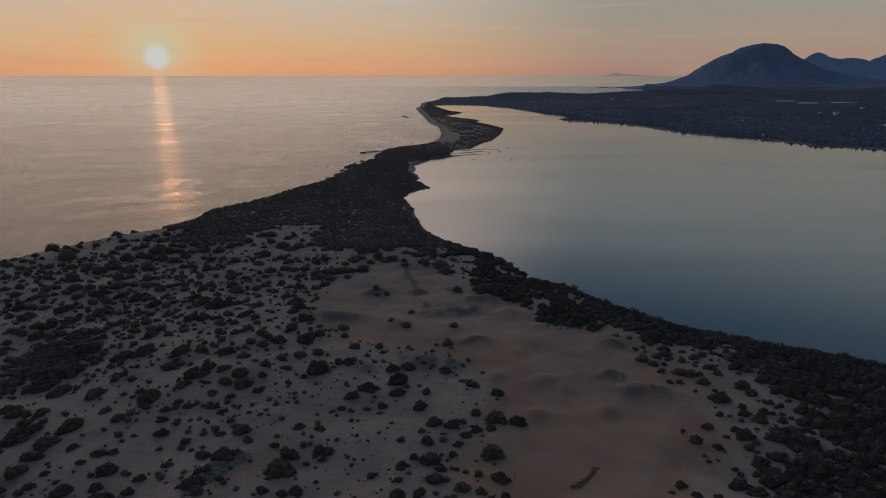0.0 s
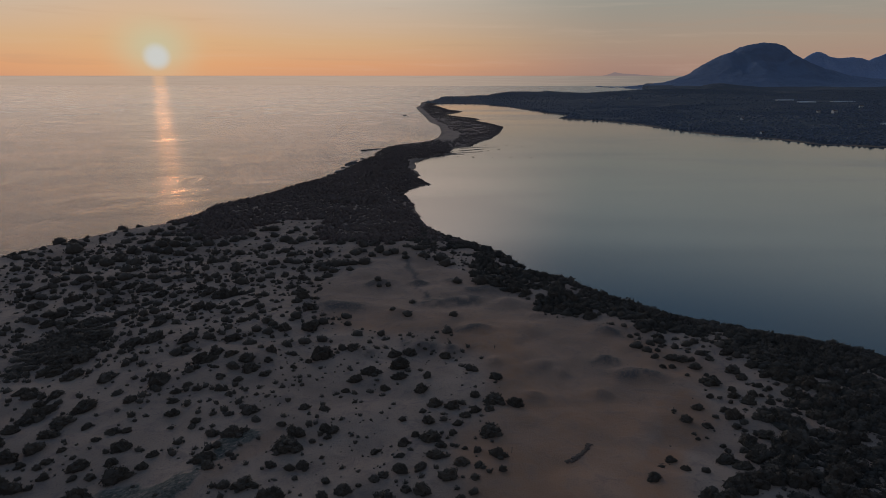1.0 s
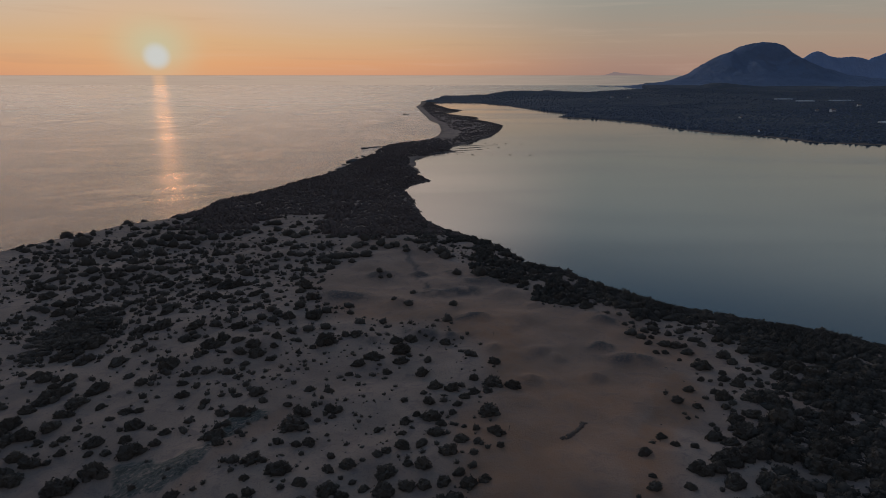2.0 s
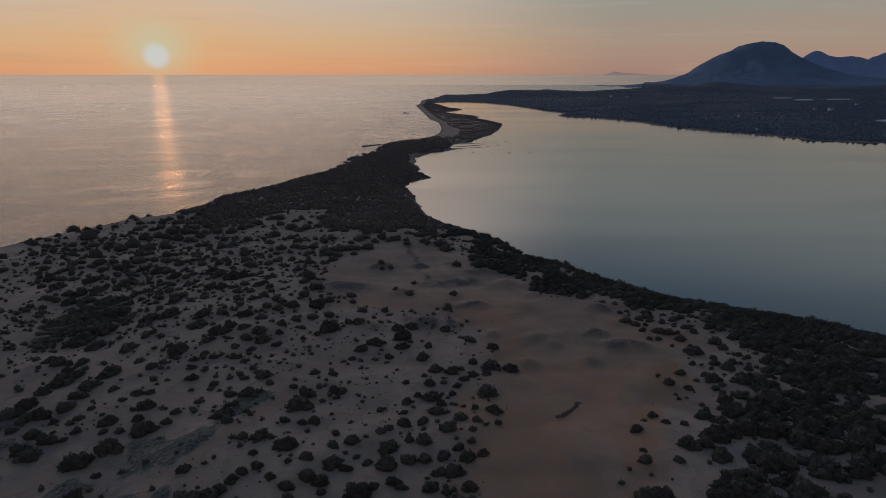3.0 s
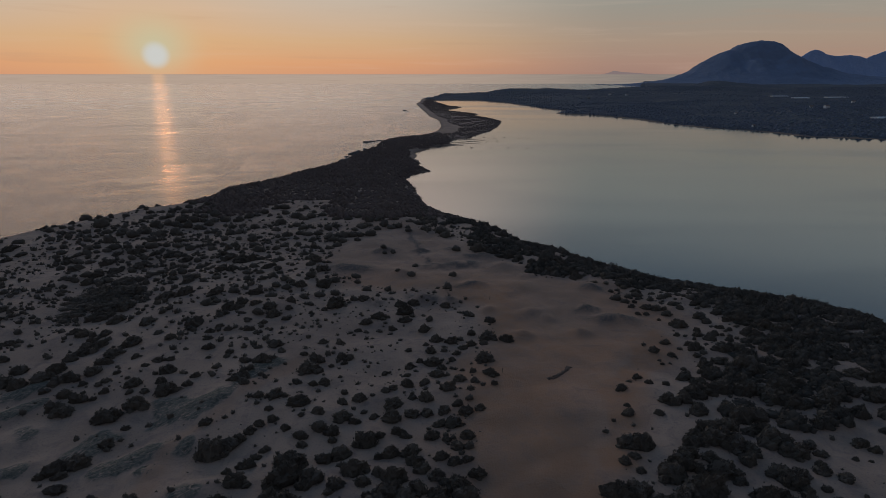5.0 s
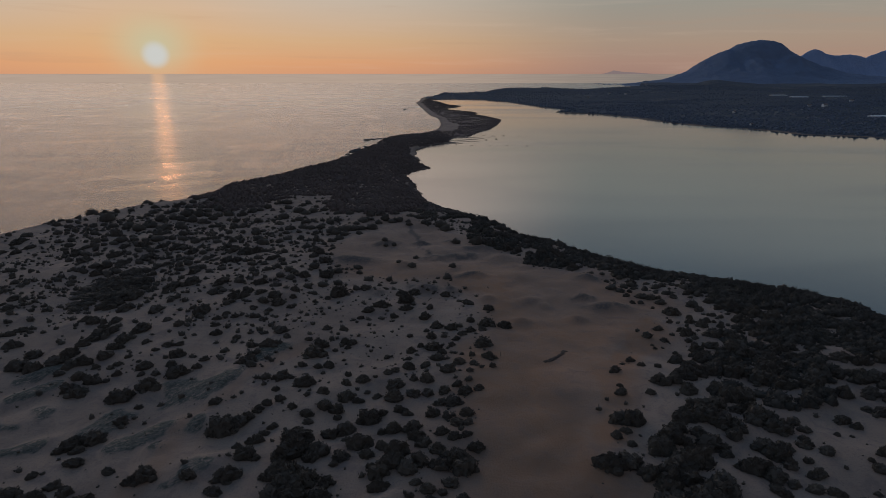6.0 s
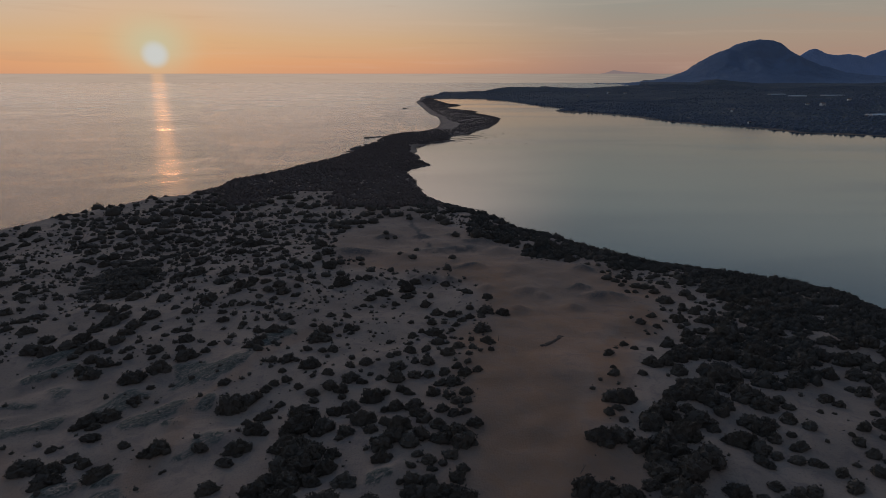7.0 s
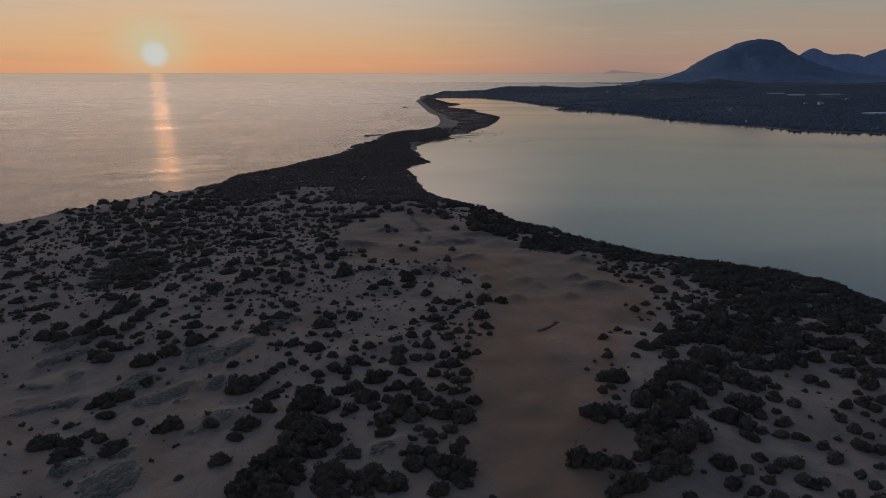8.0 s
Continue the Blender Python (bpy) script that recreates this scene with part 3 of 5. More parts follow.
def leafy(name, seed, masses, count, base, tall, lean, mat):
    rng = np.random.RandomState(seed)
    shape = lump(seed, masses)
    p1, f1 = sprays(rng, shape, count, base, tall, lean)
    # longer shoots that break the outline
    p3, f3 = sprays(rng, shape, count // 16, base * 0.8, tall * 1.35, 0.4)
    f1 = f1 + [tuple(len(p1) + i for i in f) for f in f3]
    p1 = p1 + p3
    p2, f2 = core(shape, [3] + [2] * (masses - 1), 0.93)
    k = len(p1)
    me = bpy.data.meshes.new(name)
    me.from_pydata([tuple(p) for p in p1] + p2, [], f1 + [tuple(k + i for i in f) for f in f2])
    me.materials.append(mat)
    return me


def stems(name, seed, count):
    """Short forking stems under a bush."""
    rng = np.random.RandomState(seed)
    bm = bmesh.new()
    for _ in range(count):
        a, lean = rng.uniform(0, 6.28), rng.uniform(0.15, 0.6)
        tip = Vector((math.cos(a) * lean * 0.4, math.sin(a) * lean * 0.4, rng.uniform(0.16, 0.26)))
        foot = Vector((math.cos(a) * 0.05, math.sin(a) * 0.05, -0.05))
        turn = (tip - foot).to_track_quat("Z", "Y").to_matrix().to_4x4()
        bmesh.ops.create_cone(bm, segments=5, radius1=0.022, radius2=0.008, depth=(tip - foot).length,
                              matrix=Matrix.Translation((tip + foot) / 2) @ turn)
    me = bpy.data.meshes.new(name)
    bm.to_mesh(me)
    bm.free()
    me.materials.append(BARK)
    return me


def bush_kind(name, seed, masses, count, base, tall, lean, label, group):
    thing = tagged(new(name), label, "bush", group)
    leaf = new("foliage", leafy("foliage", seed, masses, count, base, tall, lean, LEAF))
    wood = new("stems", stems("stems", seed + 90, 7))
    leaf.parent = wood.parent = thing
    return thing


def tall_at(x, y):
    return float(ground_height(np.array([x]), np.array([y]))[0][0])


BUSHES = []
# strip 1 of the bar, from near to far: place and width
BUSHES += [(-55.3, 22.6, 3.8), (-56.7, 23.6, 6.4), (-53.4, 24, 7), (47.8, 33.8, 3.4), (56.9, 34.3, 3.4), (-27.8, 34.4, 7.7), (68.6, 34.4, 3.4),
           (-32.2, 35.5, 6.6), (39.1, 35.7, 2.9), (-18.6, 35.8, 6.8), (53.5, 36.1, 3.5), (-1.1, 36.5, 4.3), (27.1, 36.6, 5), (64.8, 36.7, 2.6),
           (-13.4, 36.9, 4.8), (-29, 36.9, 7.1), (50.5, 37.4, 3.2), (30.3, 38.1, 6.5), (70.3, 38.3, 2.7), (-25.2, 38.5, 4.5), (-8.5, 38.6, 6),
           (2.2, 38.9, 4.9), (-32.6, 39.2, 5.8), (47.7, 39.4, 3.6), (-18.9, 39.5, 7.4), (-12.4, 39.7, 6.5), (-26.9, 39.7, 7.2), (60.2, 39.8, 4.5),
           (63.1, 40, 2.7), (53.8, 40.1, 2.4), (35.7, 40.5, 5.2), (-0.3, 40.6, 3.6)]
# strip 2 of the bar, from near to far: place and width
BUSHES += [(69.7, 40.9, 2.7), (2.6, 42, 5.9), (38.5, 42.7, 7.5), (30, 42.7, 4), (-1.3, 42.8, 4.9), (-30.8, 42.8, 5.5), (51.6, 42.8, 2.8), (56, 42.8, 2.8),
           (-5.3, 43.3, 5), (0.6, 43.3, 4.1), (74.7, 43.4, 2.1), (25.9, 43.6, 5.7), (47.9, 44.3, 5.1), (23.1, 44.3, 6.1), (58.3, 44.4, 2.8),
           (60.9, 44.6, 3.2), (34.1, 44.7, 4.3), (-39.3, 44.8, 3.7), (54.9, 45.6, 3.2), (68.3, 45.6, 3.6), (-26.5, 45.7, 6.3), (-5.4, 46.2, 3.4),
           (-16.8, 46.3, 4.7), (-2.8, 46.4, 3.4), (2, 46.5, 2.9), (-22.9, 46.5, 4.8), (-29.7, 46.6, 4.8), (-26.4, 48, 4.3), (37.4, 48.2, 7.3),
           (41.5, 48.4, 8), (-70.1, 48.6, 2.8), (2.9, 48.7, 3.1)]
# strip 3 of the bar, from near to far: place and width
BUSHES += [(78.8, 49.1, 3), (-2.3, 49.4, 2.1), (68.5, 49.5, 2.6), (75.7, 49.6, 3.9), (-69.4, 50.4, 5.5), (-20.8, 50.5, 4.7), (-25.6, 50.6, 6.5),
           (-28.2, 50.9, 5.8), (46.1, 51.2, 6.3), (37.4, 51.4, 5.1), (-2.9, 51.4, 2.7), (65.5, 51.7, 3.2), (-61.7, 51.9, 5.7), (55.9, 51.9, 4),
           (-11.1, 52.5, 4.2), (62.6, 52.7, 3.4), (-4.9, 53.2, 2.2), (79.4, 53.2, 2.7), (-70.1, 53.3, 4.3), (0.9, 53.3, 3), (-39.4, 53.3, 3.5),
           (41.5, 53.4, 5.9), (-75.2, 53.5, 6.6), (-26.9, 53.9, 6.4), (59.6, 54, 2.5), (-20.3, 54.3, 3.6), (38.4, 54.6, 7.6), (-24.7, 54.7, 6.4),
           (77.6, 54.7, 2.9), (35.3, 55, 4.7), (-65.9, 55.2, 3.2), (-11.4, 56.3, 4.6)]
# strip 4 of the bar, from near to far: place and width
BUSHES += [(-55.1, 56.7, 2.9), (-6.6, 56.9, 4.1), (-28.1, 56.9, 6.8), (-69.1, 57, 2.8), (-31.3, 57.1, 3.3), (29, 57.3, 6.8), (41.4, 57.3, 6.5),
           (54.8, 57.5, 6.2), (3.7, 57.5, 5.6), (-45.4, 57.5, 3.2), (86.2, 57.5, 4.2), (-53.1, 57.6, 5.3), (-38.6, 57.8, 5.7), (-1, 58, 4.1),
           (32.4, 58.2, 5.8), (77.1, 58.2, 2.8), (44.1, 58.5, 7.5), (-29.6, 58.6, 3.8), (-9.6, 58.7, 5.4), (-4.7, 59, 3.7), (-60.7, 60, 2.4),
           (-74.8, 60.3, 2.5), (1.7, 60.7, 5.7), (-14.1, 61.3, 2.9), (60.4, 61.3, 5.4), (-24.6, 61.4, 3.4), (-19, 61.6, 4.2), (51.5, 62, 3.1),
           (-30, 62.3, 4.9), (39.6, 62.4, 6), (70.2, 62.4, 3.5), (-9, 62.5, 5.6)]
# strip 5 of the bar, from near to far: place and width
BUSHES += [(81, 62.7, 3.1), (86.8, 62.7, 3.3), (-1.4, 62.8, 3.8), (-36.9, 63.4, 5), (34.5, 63.5, 2.4), (-23.5, 63.5, 4.9), (-69.4, 63.7, 4.3),
           (-11.6, 63.7, 2.9), (5.9, 63.8, 4), (-28.3, 64, 7.8), (85.5, 64.2, 4), (49.7, 64.4, 6.8), (44.8, 64.4, 3.4), (67.2, 64.4, 3.8), (-4, 64.7, 3.8),
           (42.2, 65.1, 6.1), (-16.1, 65.5, 6.3), (32.4, 65.6, 2.2), (91.3, 65.9, 4.5), (1.8, 67.1, 3.3), (-39.8, 67.3, 2.3), (34.6, 67.4, 2.9),
           (48.3, 67.4, 3.7), (-5.4, 67.4, 4.3), (68.6, 67.4, 2.1), (55.4, 67.5, 4.4), (-70.7, 67.6, 3.2), (4.3, 67.7, 2.4), (44.7, 68.1, 4.4),
           (-74.4, 68.3, 3.3), (-0.6, 68.3, 3), (-0.2, 69, 2.2)]
# strip 6 of the bar, from near to far: place and width
BUSHES += [(-36.8, 69.1, 3.8), (-28.7, 69.2, 7.6), (-72.5, 69.7, 5), (-22.5, 70.1, 3.5), (-10, 70.5, 3.5), (-6.2, 70.5, 4), (64.3, 70.7, 4.4),
           (37.1, 70.9, 5.2), (-69.5, 71.2, 5.6), (-19.5, 71.4, 4.6), (34.3, 71.5, 5.2), (46.7, 71.7, 4.8), (4.7, 71.7, 2.5), (2.6, 72, 2.9),
           (-35.5, 72, 2.1), (54.9, 72.1, 6.2), (49.2, 72.5, 4.5), (82.4, 72.5, 2.8), (51.1, 72.9, 7.2), (70, 73.2, 3.1), (93, 73.4, 6.6), (-44.9, 73.7, 7),
           (54.3, 74, 4.8), (-34.7, 74.2, 2.7), (0.5, 74.4, 2.3), (49.1, 74.6, 4.5), (80.9, 74.7, 3.8), (-27.8, 74.8, 2.3), (4.5, 75.2, 3),
           (-15.2, 75.3, 6.1), (-2.4, 76, 4.1), (-42.3, 76, 4.3)]
# strip 7 of the bar, from near to far: place and width
BUSHES += [(51.5, 76.3, 5.3), (-7.6, 76.7, 2.7), (60.1, 76.8, 4.3), (-12.8, 76.9, 2.7), (-67, 77, 2.7), (-28.6, 77.6, 3.2), (-40.9, 77.7, 2.8),
           (62.4, 77.8, 4.3), (56, 78, 5.6), (-9.1, 78.1, 3.4), (-22.4, 78.5, 3.7), (91.6, 79, 3.7), (-25.2, 79.9, 3.5), (-39.4, 80.1, 3.1), (89.6, 80.1, 3),
           (2.1, 80.2, 4.8), (-32.2, 80.3, 2.7), (100.3, 80.5, 5), (-0.8, 80.7, 3.2), (60.6, 81.7, 6), (44.2, 82.2, 2.6), (37.8, 82.2, 3.1),
           (-38.1, 82.4, 2.8), (63.6, 82.6, 6.6), (-10.8, 83.1, 4), (-49.5, 83.4, 3.5), (-18.7, 83.4, 2.8), (52.7, 83.5, 4.3), (-35.7, 83.6, 2.8),
           (-21.3, 84.4, 5), (4.7, 84.5, 3.9), (-6.8, 84.9, 3.3)]
# strip 8 of the bar, from near to far: place and width
BUSHES += [(53.4, 85, 3.2), (59.3, 85, 5), (-14.7, 85, 2.2), (-3.6, 85.2, 3.3), (-26.6, 85.2, 3.3), (7.6, 85.3, 2.8), (98.4, 85.3, 5.2), (0.1, 85.7, 3.1),
           (-71.9, 86.4, 6.3), (104.6, 86.5, 5.2), (48.8, 86.7, 4.3), (89.1, 87.2, 5.5), (51.3, 87.3, 3.2), (-37.6, 87.7, 2.3), (47.8, 87.8, 3.8),
           (3, 87.8, 2.8), (95.9, 87.8, 4), (75, 88.6, 6.4), (-82.1, 88.7, 2.7), (82.7, 88.8, 6.6), (-10.8, 89, 5), (-31.3, 89.3, 5.7), (-83.8, 89.7, 5.2),
           (-22.2, 89.8, 2.7), (54.2, 90.2, 6.2), (-67.3, 90.6, 6.1), (-4, 90.8, 3.4), (72, 91, 6.8), (106.2, 91, 7), (101.3, 91.1, 5), (-86, 91.2, 3.7),
           (-18.6, 91.4, 3.2)]
# strip 9 of the bar, from near to far: place and width
BUSHES += [(-6.9, 91.5, 2.5), (57.5, 92.4, 6.3), (39.5, 93, 3.2), (-37.7, 93.2, 3.6), (-41.4, 93.3, 3.3), (67.2, 93.7, 6.9), (97.1, 93.8, 5.7),
           (60.9, 93.9, 5.7), (-82.2, 94, 4), (101.4, 94, 6.5), (1, 94.3, 3.7), (-13.1, 94.4, 2.1), (110.8, 94.8, 4), (87.7, 94.8, 6.7), (64, 95.1, 6.9),
           (50.2, 95.6, 2.4), (76.1, 95.7, 6.6), (-11.5, 95.7, 2.1), (-86.3, 95.8, 3.4), (98.5, 95.8, 5.2), (46.5, 95.9, 2.4), (109.9, 96, 4.7),
           (78.6, 96.5, 5.5), (-72, 96.7, 2.1), (97, 96.8, 4.5), (-63.4, 97, 6), (-68.7, 97, 2.4), (-77.9, 97, 2.5), (89.7, 97.4, 5.7), (6.9, 97.5, 2.2),
           (58.4, 97.5, 4), (-8.4, 97.6, 3.3)]
# strip 10 of the bar, from near to far: place and width
BUSHES += [(-4.4, 98, 3.3), (-92.5, 98.1, 2.3), (-46.4, 98.6, 3.3), (-30.3, 98.7, 2.2), (3.6, 99, 3.1), (65.6, 99, 3.1), (44.9, 99.3, 2.5),
           (-27.8, 99.4, 3.4), (69.3, 99.6, 4.1), (-34.4, 99.7, 2.9), (44.9, 99.8, 2.2), (56.4, 99.8, 5.1), (-72.6, 100, 4.3), (82.6, 100, 4.1),
           (-60.1, 100.2, 2.8), (-81.2, 100.3, 2.2), (74, 100.3, 2.5), (-92, 100.7, 3), (-100.2, 100.7, 4.8), (62.4, 100.9, 4.2), (-85.1, 101, 2.3),
           (-48.1, 101.1, 5.6), (-66.8, 101.2, 2.8), (81.3, 101.4, 4.2), (11, 101.6, 4.2), (77.6, 101.7, 3.8), (-1.5, 102.1, 3.9), (-80.3, 102.2, 2.9),
           (-105, 102.4, 6.8), (-8.6, 102.6, 2.2), (-89.4, 103.2, 4.9), (-95.7, 103.4, 6.1)]
# strip 11 of the bar, from near to far: place and width
BUSHES += [(-59.7, 104.1, 2.5), (61.8, 104.2, 2.1), (81.2, 104.6, 3.2), (86.8, 104.6, 4.3), (65, 104.8, 4.1), (70.1, 104.8, 5.4), (-30.1, 105.5, 2.9),
           (76.1, 105.5, 4.3), (-32.7, 105.6, 6.9), (-47, 105.6, 2.7), (-79.4, 105.8, 2.1), (-0.4, 106.1, 2.9), (-85.6, 106.3, 3.6), (-67.5, 106.4, 4.5),
           (-94.9, 106.6, 5), (-8.3, 106.9, 2.9), (73.7, 107.1, 7.6), (64.3, 107.8, 4.4), (-105.4, 108.5, 4.3), (85.5, 108.6, 5.5), (-2.5, 109, 5.6),
           (-74.2, 109.1, 2.1), (-24.7, 109.6, 2.1), (-44.9, 109.7, 5.5), (89.2, 109.8, 4.5), (-6, 110, 2.3), (69, 110.2, 4), (-31.7, 110.3, 3.9),
           (10.2, 110.6, 5.7), (-49.9, 110.8, 3.6), (2, 111, 2.3), (81.9, 111.2, 4.1)]
# strip 12 of the bar, from near to far: place and width
BUSHES += [(-85.9, 111.4, 4), (-23.9, 111.7, 3.3), (-25.6, 112.2, 3.3), (-72.3, 112.5, 3.6), (-94.7, 112.7, 3.2), (-69.4, 112.8, 2.1),
           (-113.8, 113.4, 4.6), (64.7, 113.7, 2.1), (88.2, 113.7, 4.6), (58.3, 114, 2.8), (-35.7, 114.1, 2.4), (-119.7, 114.2, 2.7), (92.2, 114.6, 2.8),
           (3.2, 114.9, 2.4), (77.5, 114.9, 4.2), (-79.4, 115, 2.6), (-3.4, 115.4, 2.8), (54.2, 115.8, 3), (-55.5, 116.1, 2.7), (-85.6, 116.1, 5.2),
           (72.6, 116.2, 4.2), (-42, 116.3, 2.5), (87.5, 116.6, 3.5), (70.5, 116.8, 2.8), (76.8, 116.9, 4.7), (-94.6, 117.2, 4.7), (65.5, 117.7, 4.3),
           (5.1, 118.3, 2.8), (85.3, 118.7, 4.8), (91.5, 119, 2.4), (-44.3, 119.9, 4.8), (97.2, 119.9, 3.6)]
# strip 13 of the bar, from near to far: place and width
BUSHES += [(-62.3, 120, 3.6), (-94.6, 120.1, 3.5), (-119.5, 120.2, 2.8), (7.3, 120.3, 2.8), (76.2, 120.4, 3.6), (-27.4, 120.5, 3), (10.7, 120.6, 3.1),
           (64.9, 120.7, 2.2), (-91.9, 121.1, 4.4), (-32.2, 121.2, 2.7), (59.6, 122.2, 2.7), (88.7, 122.3, 5.6), (-84, 122.4, 6.4), (2, 122.6, 3.5),
           (-2.1, 123.3, 3.5), (-95.2, 123.6, 3.1), (16.8, 123.8, 4.5), (96, 123.8, 4.9), (-127, 124.1, 3.4), (-118.8, 124.2, 3.7), (-63.9, 124.7, 2.1),
           (12.1, 124.7, 6.1), (-136.5, 124.9, 4), (73, 125.3, 3.5), (-74.8, 125.4, 3.3), (99.5, 126, 5), (78.8, 126.2, 2.3), (7.6, 127.4, 3.2),
           (-134.1, 127.4, 2.4), (-93.8, 127.5, 4), (-100.2, 127.6, 4.1), (86.8, 127.6, 5.1)]
# strip 14 of the bar, from near to far: place and width
BUSHES += [(70.7, 128.6, 3.1), (-65.2, 128.8, 2.6), (-79.6, 129.1, 2.3), (-102.8, 129.6, 4.5), (-23.9, 129.6, 2.3), (-54.5, 129.7, 3.2), (-60.5, 130, 2.2),
           (76.1, 130, 3.1), (85.6, 130.1, 3.9), (95.1, 130.4, 7.2), (-5.5, 130.8, 3.3), (-14.5, 131, 3), (-63.5, 131.8, 2.7), (72, 131.9, 2.4),
           (104, 132.7, 5.2), (91.6, 133.5, 6.6), (-71.4, 133.9, 6), (79.5, 134, 2.7), (-51.9, 134.7, 2.5), (-22.4, 135.3, 4.3), (68.1, 135.7, 5.6),
           (-56.8, 135.9, 2.2), (-139.4, 136.1, 5.2), (-11.3, 136.5, 4), (13.5, 136.8, 4), (-4.1, 137, 2.7), (-86.4, 137.6, 5), (-46.2, 137.6, 2.8),
           (-131.7, 138, 3.3), (101.3, 138.1, 6.8), (-18.7, 138.5, 5.8), (87.5, 138.5, 7.6)]
# strip 15 of the bar, from near to far: place and width
BUSHES += [(-96.2, 138.7, 5.1), (77.7, 138.8, 3), (83.3, 138.9, 2.7), (-64.9, 139.4, 2.8), (-59.8, 140.2, 2.1), (-50.5, 140.5, 5.4), (7.5, 140.8, 3.4),
           (-55.3, 140.9, 3.3), (-105.5, 141.5, 3.9), (-102.6, 141.5, 3.7), (-39.5, 141.7, 2.1), (-11.4, 142.2, 5.9), (76.9, 142.6, 4.8), (-101, 144.1, 3.3),
           (-134.2, 144.3, 3.2), (-151.7, 144.4, 4.8), (-65.2, 144.6, 4.9), (-62.8, 144.6, 4.4), (59.1, 144.6, 2.3), (-52.8, 144.8, 4.6), (68.1, 144.9, 3.4),
           (-47.1, 145, 2.6), (61.7, 145, 2.6), (82.9, 145.1, 3.4), (-104.9, 145.2, 4.1), (-101.8, 145.4, 3.3), (-36.4, 145.6, 2.1), (-110.9, 146.2, 3.2),
           (-135.2, 146.6, 2.6), (-57.6, 147, 3.7), (-32.9, 148.2, 7), (-144.5, 148.5, 5.8)]
# strip 16 of the bar, from near to far: place and width
BUSHES += [(-107.2, 148.6, 4.8), (-62.3, 148.9, 4.1), (0.6, 149.5, 3.6), (66.2, 149.5, 3.5), (68.9, 149.5, 2.6), (73.7, 149.5, 3.2), (-47.6, 150.2, 3.6),
           (-99.6, 150.3, 6.8), (58.8, 150.3, 2.6), (-41.8, 150.5, 2.5), (63.5, 150.5, 4.4), (-13.5, 150.7, 4.3), (-111.7, 151.1, 3.5), (82, 151.1, 3.5),
           (-74.4, 151.3, 4), (-25.4, 151.5, 4.3), (-9.6, 152, 4.3), (-28.2, 152, 2.9), (72.8, 152.9, 3.6), (-71.7, 153.2, 2.8), (80.1, 153.4, 4.5),
           (-142.9, 153.4, 3.6), (-106.6, 154.8, 4.7), (58, 154.9, 3), (-73.5, 155, 2.9), (-112, 155.4, 4.3), (-44.9, 156.1, 3.7), (-55.4, 156.6, 4),
           (-105.2, 156.8, 5.9), (54.8, 157.1, 2.1), (80.5, 157.8, 4), (-89.4, 157.9, 6.1)]
# strip 17 of the bar, from near to far: place and width
BUSHES += [(67.1, 158, 2.5), (56.4, 158.1, 3.7), (-105.5, 158.6, 4), (-110.8, 159, 5.9), (-40.4, 159, 3.8), (-107.1, 159.1, 5.9), (-74.4, 159.1, 5.4),
           (-61.2, 159.4, 4.9), (-84.5, 159.5, 6.1), (84.6, 159.9, 3.7), (-68.7, 160.2, 3.7), (71.6, 160.3, 3.7), (-35.5, 160.5, 3.4), (60.8, 160.6, 3.4),
           (74, 161.5, 3.1), (-155.1, 161.9, 3.8), (-162.1, 161.9, 4.5), (-145.4, 162, 3.4), (63.7, 162.1, 4.1), (81.6, 162.4, 2.2), (-102, 163.1, 6),
           (-104.1, 163.5, 5.8), (-142.7, 163.6, 2.7), (-107.7, 164.1, 4.2), (56.1, 164.2, 2.2), (70, 164.5, 2.2), (-25.8, 164.6, 3.5), (-52.6, 164.9, 3.7),
           (-128, 165, 3.3), (-18.6, 165.3, 2.7), (64.9, 165.4, 4.5), (-56.3, 165.8, 3.1)]
# strip 18 of the bar, from near to far: place and width
BUSHES += [(1.1, 166.4, 3.5), (-48.2, 167.3, 4.3), (-157.5, 167.7, 2.5), (-129.8, 168.6, 3.3), (61.7, 168.7, 2.6), (-41.1, 169.1, 5.5), (-52.3, 169.8, 3.1),
           (-48.9, 169.9, 2.8), (-68, 171, 2.1), (-94.2, 171.2, 2.7), (-54.5, 171.5, 4), (-98.3, 171.9, 2.1), (-88.5, 172.2, 4.7), (-62.7, 172.2, 3.4),
           (-83.3, 172.3, 2.8), (-40.2, 172.5, 3.5), (-124, 172.9, 4.7), (-30.1, 173.2, 2.8), (-120.7, 174, 3.8), (-68.3, 174.2, 3.8), (-47.8, 174.4, 2.1),
           (-38, 174.4, 3.6), (65.4, 174.5, 3.4), (-129.3, 174.6, 3.4), (-89.4, 175.1, 3.8), (-167.5, 175.4, 2.6), (-59.9, 175.5, 4), (-94.6, 175.6, 2.6),
           (-79.7, 175.6, 3.2), (-156, 175.9, 3.6), (-118.1, 176, 3.4), (-133.4, 176.1, 3.8)]
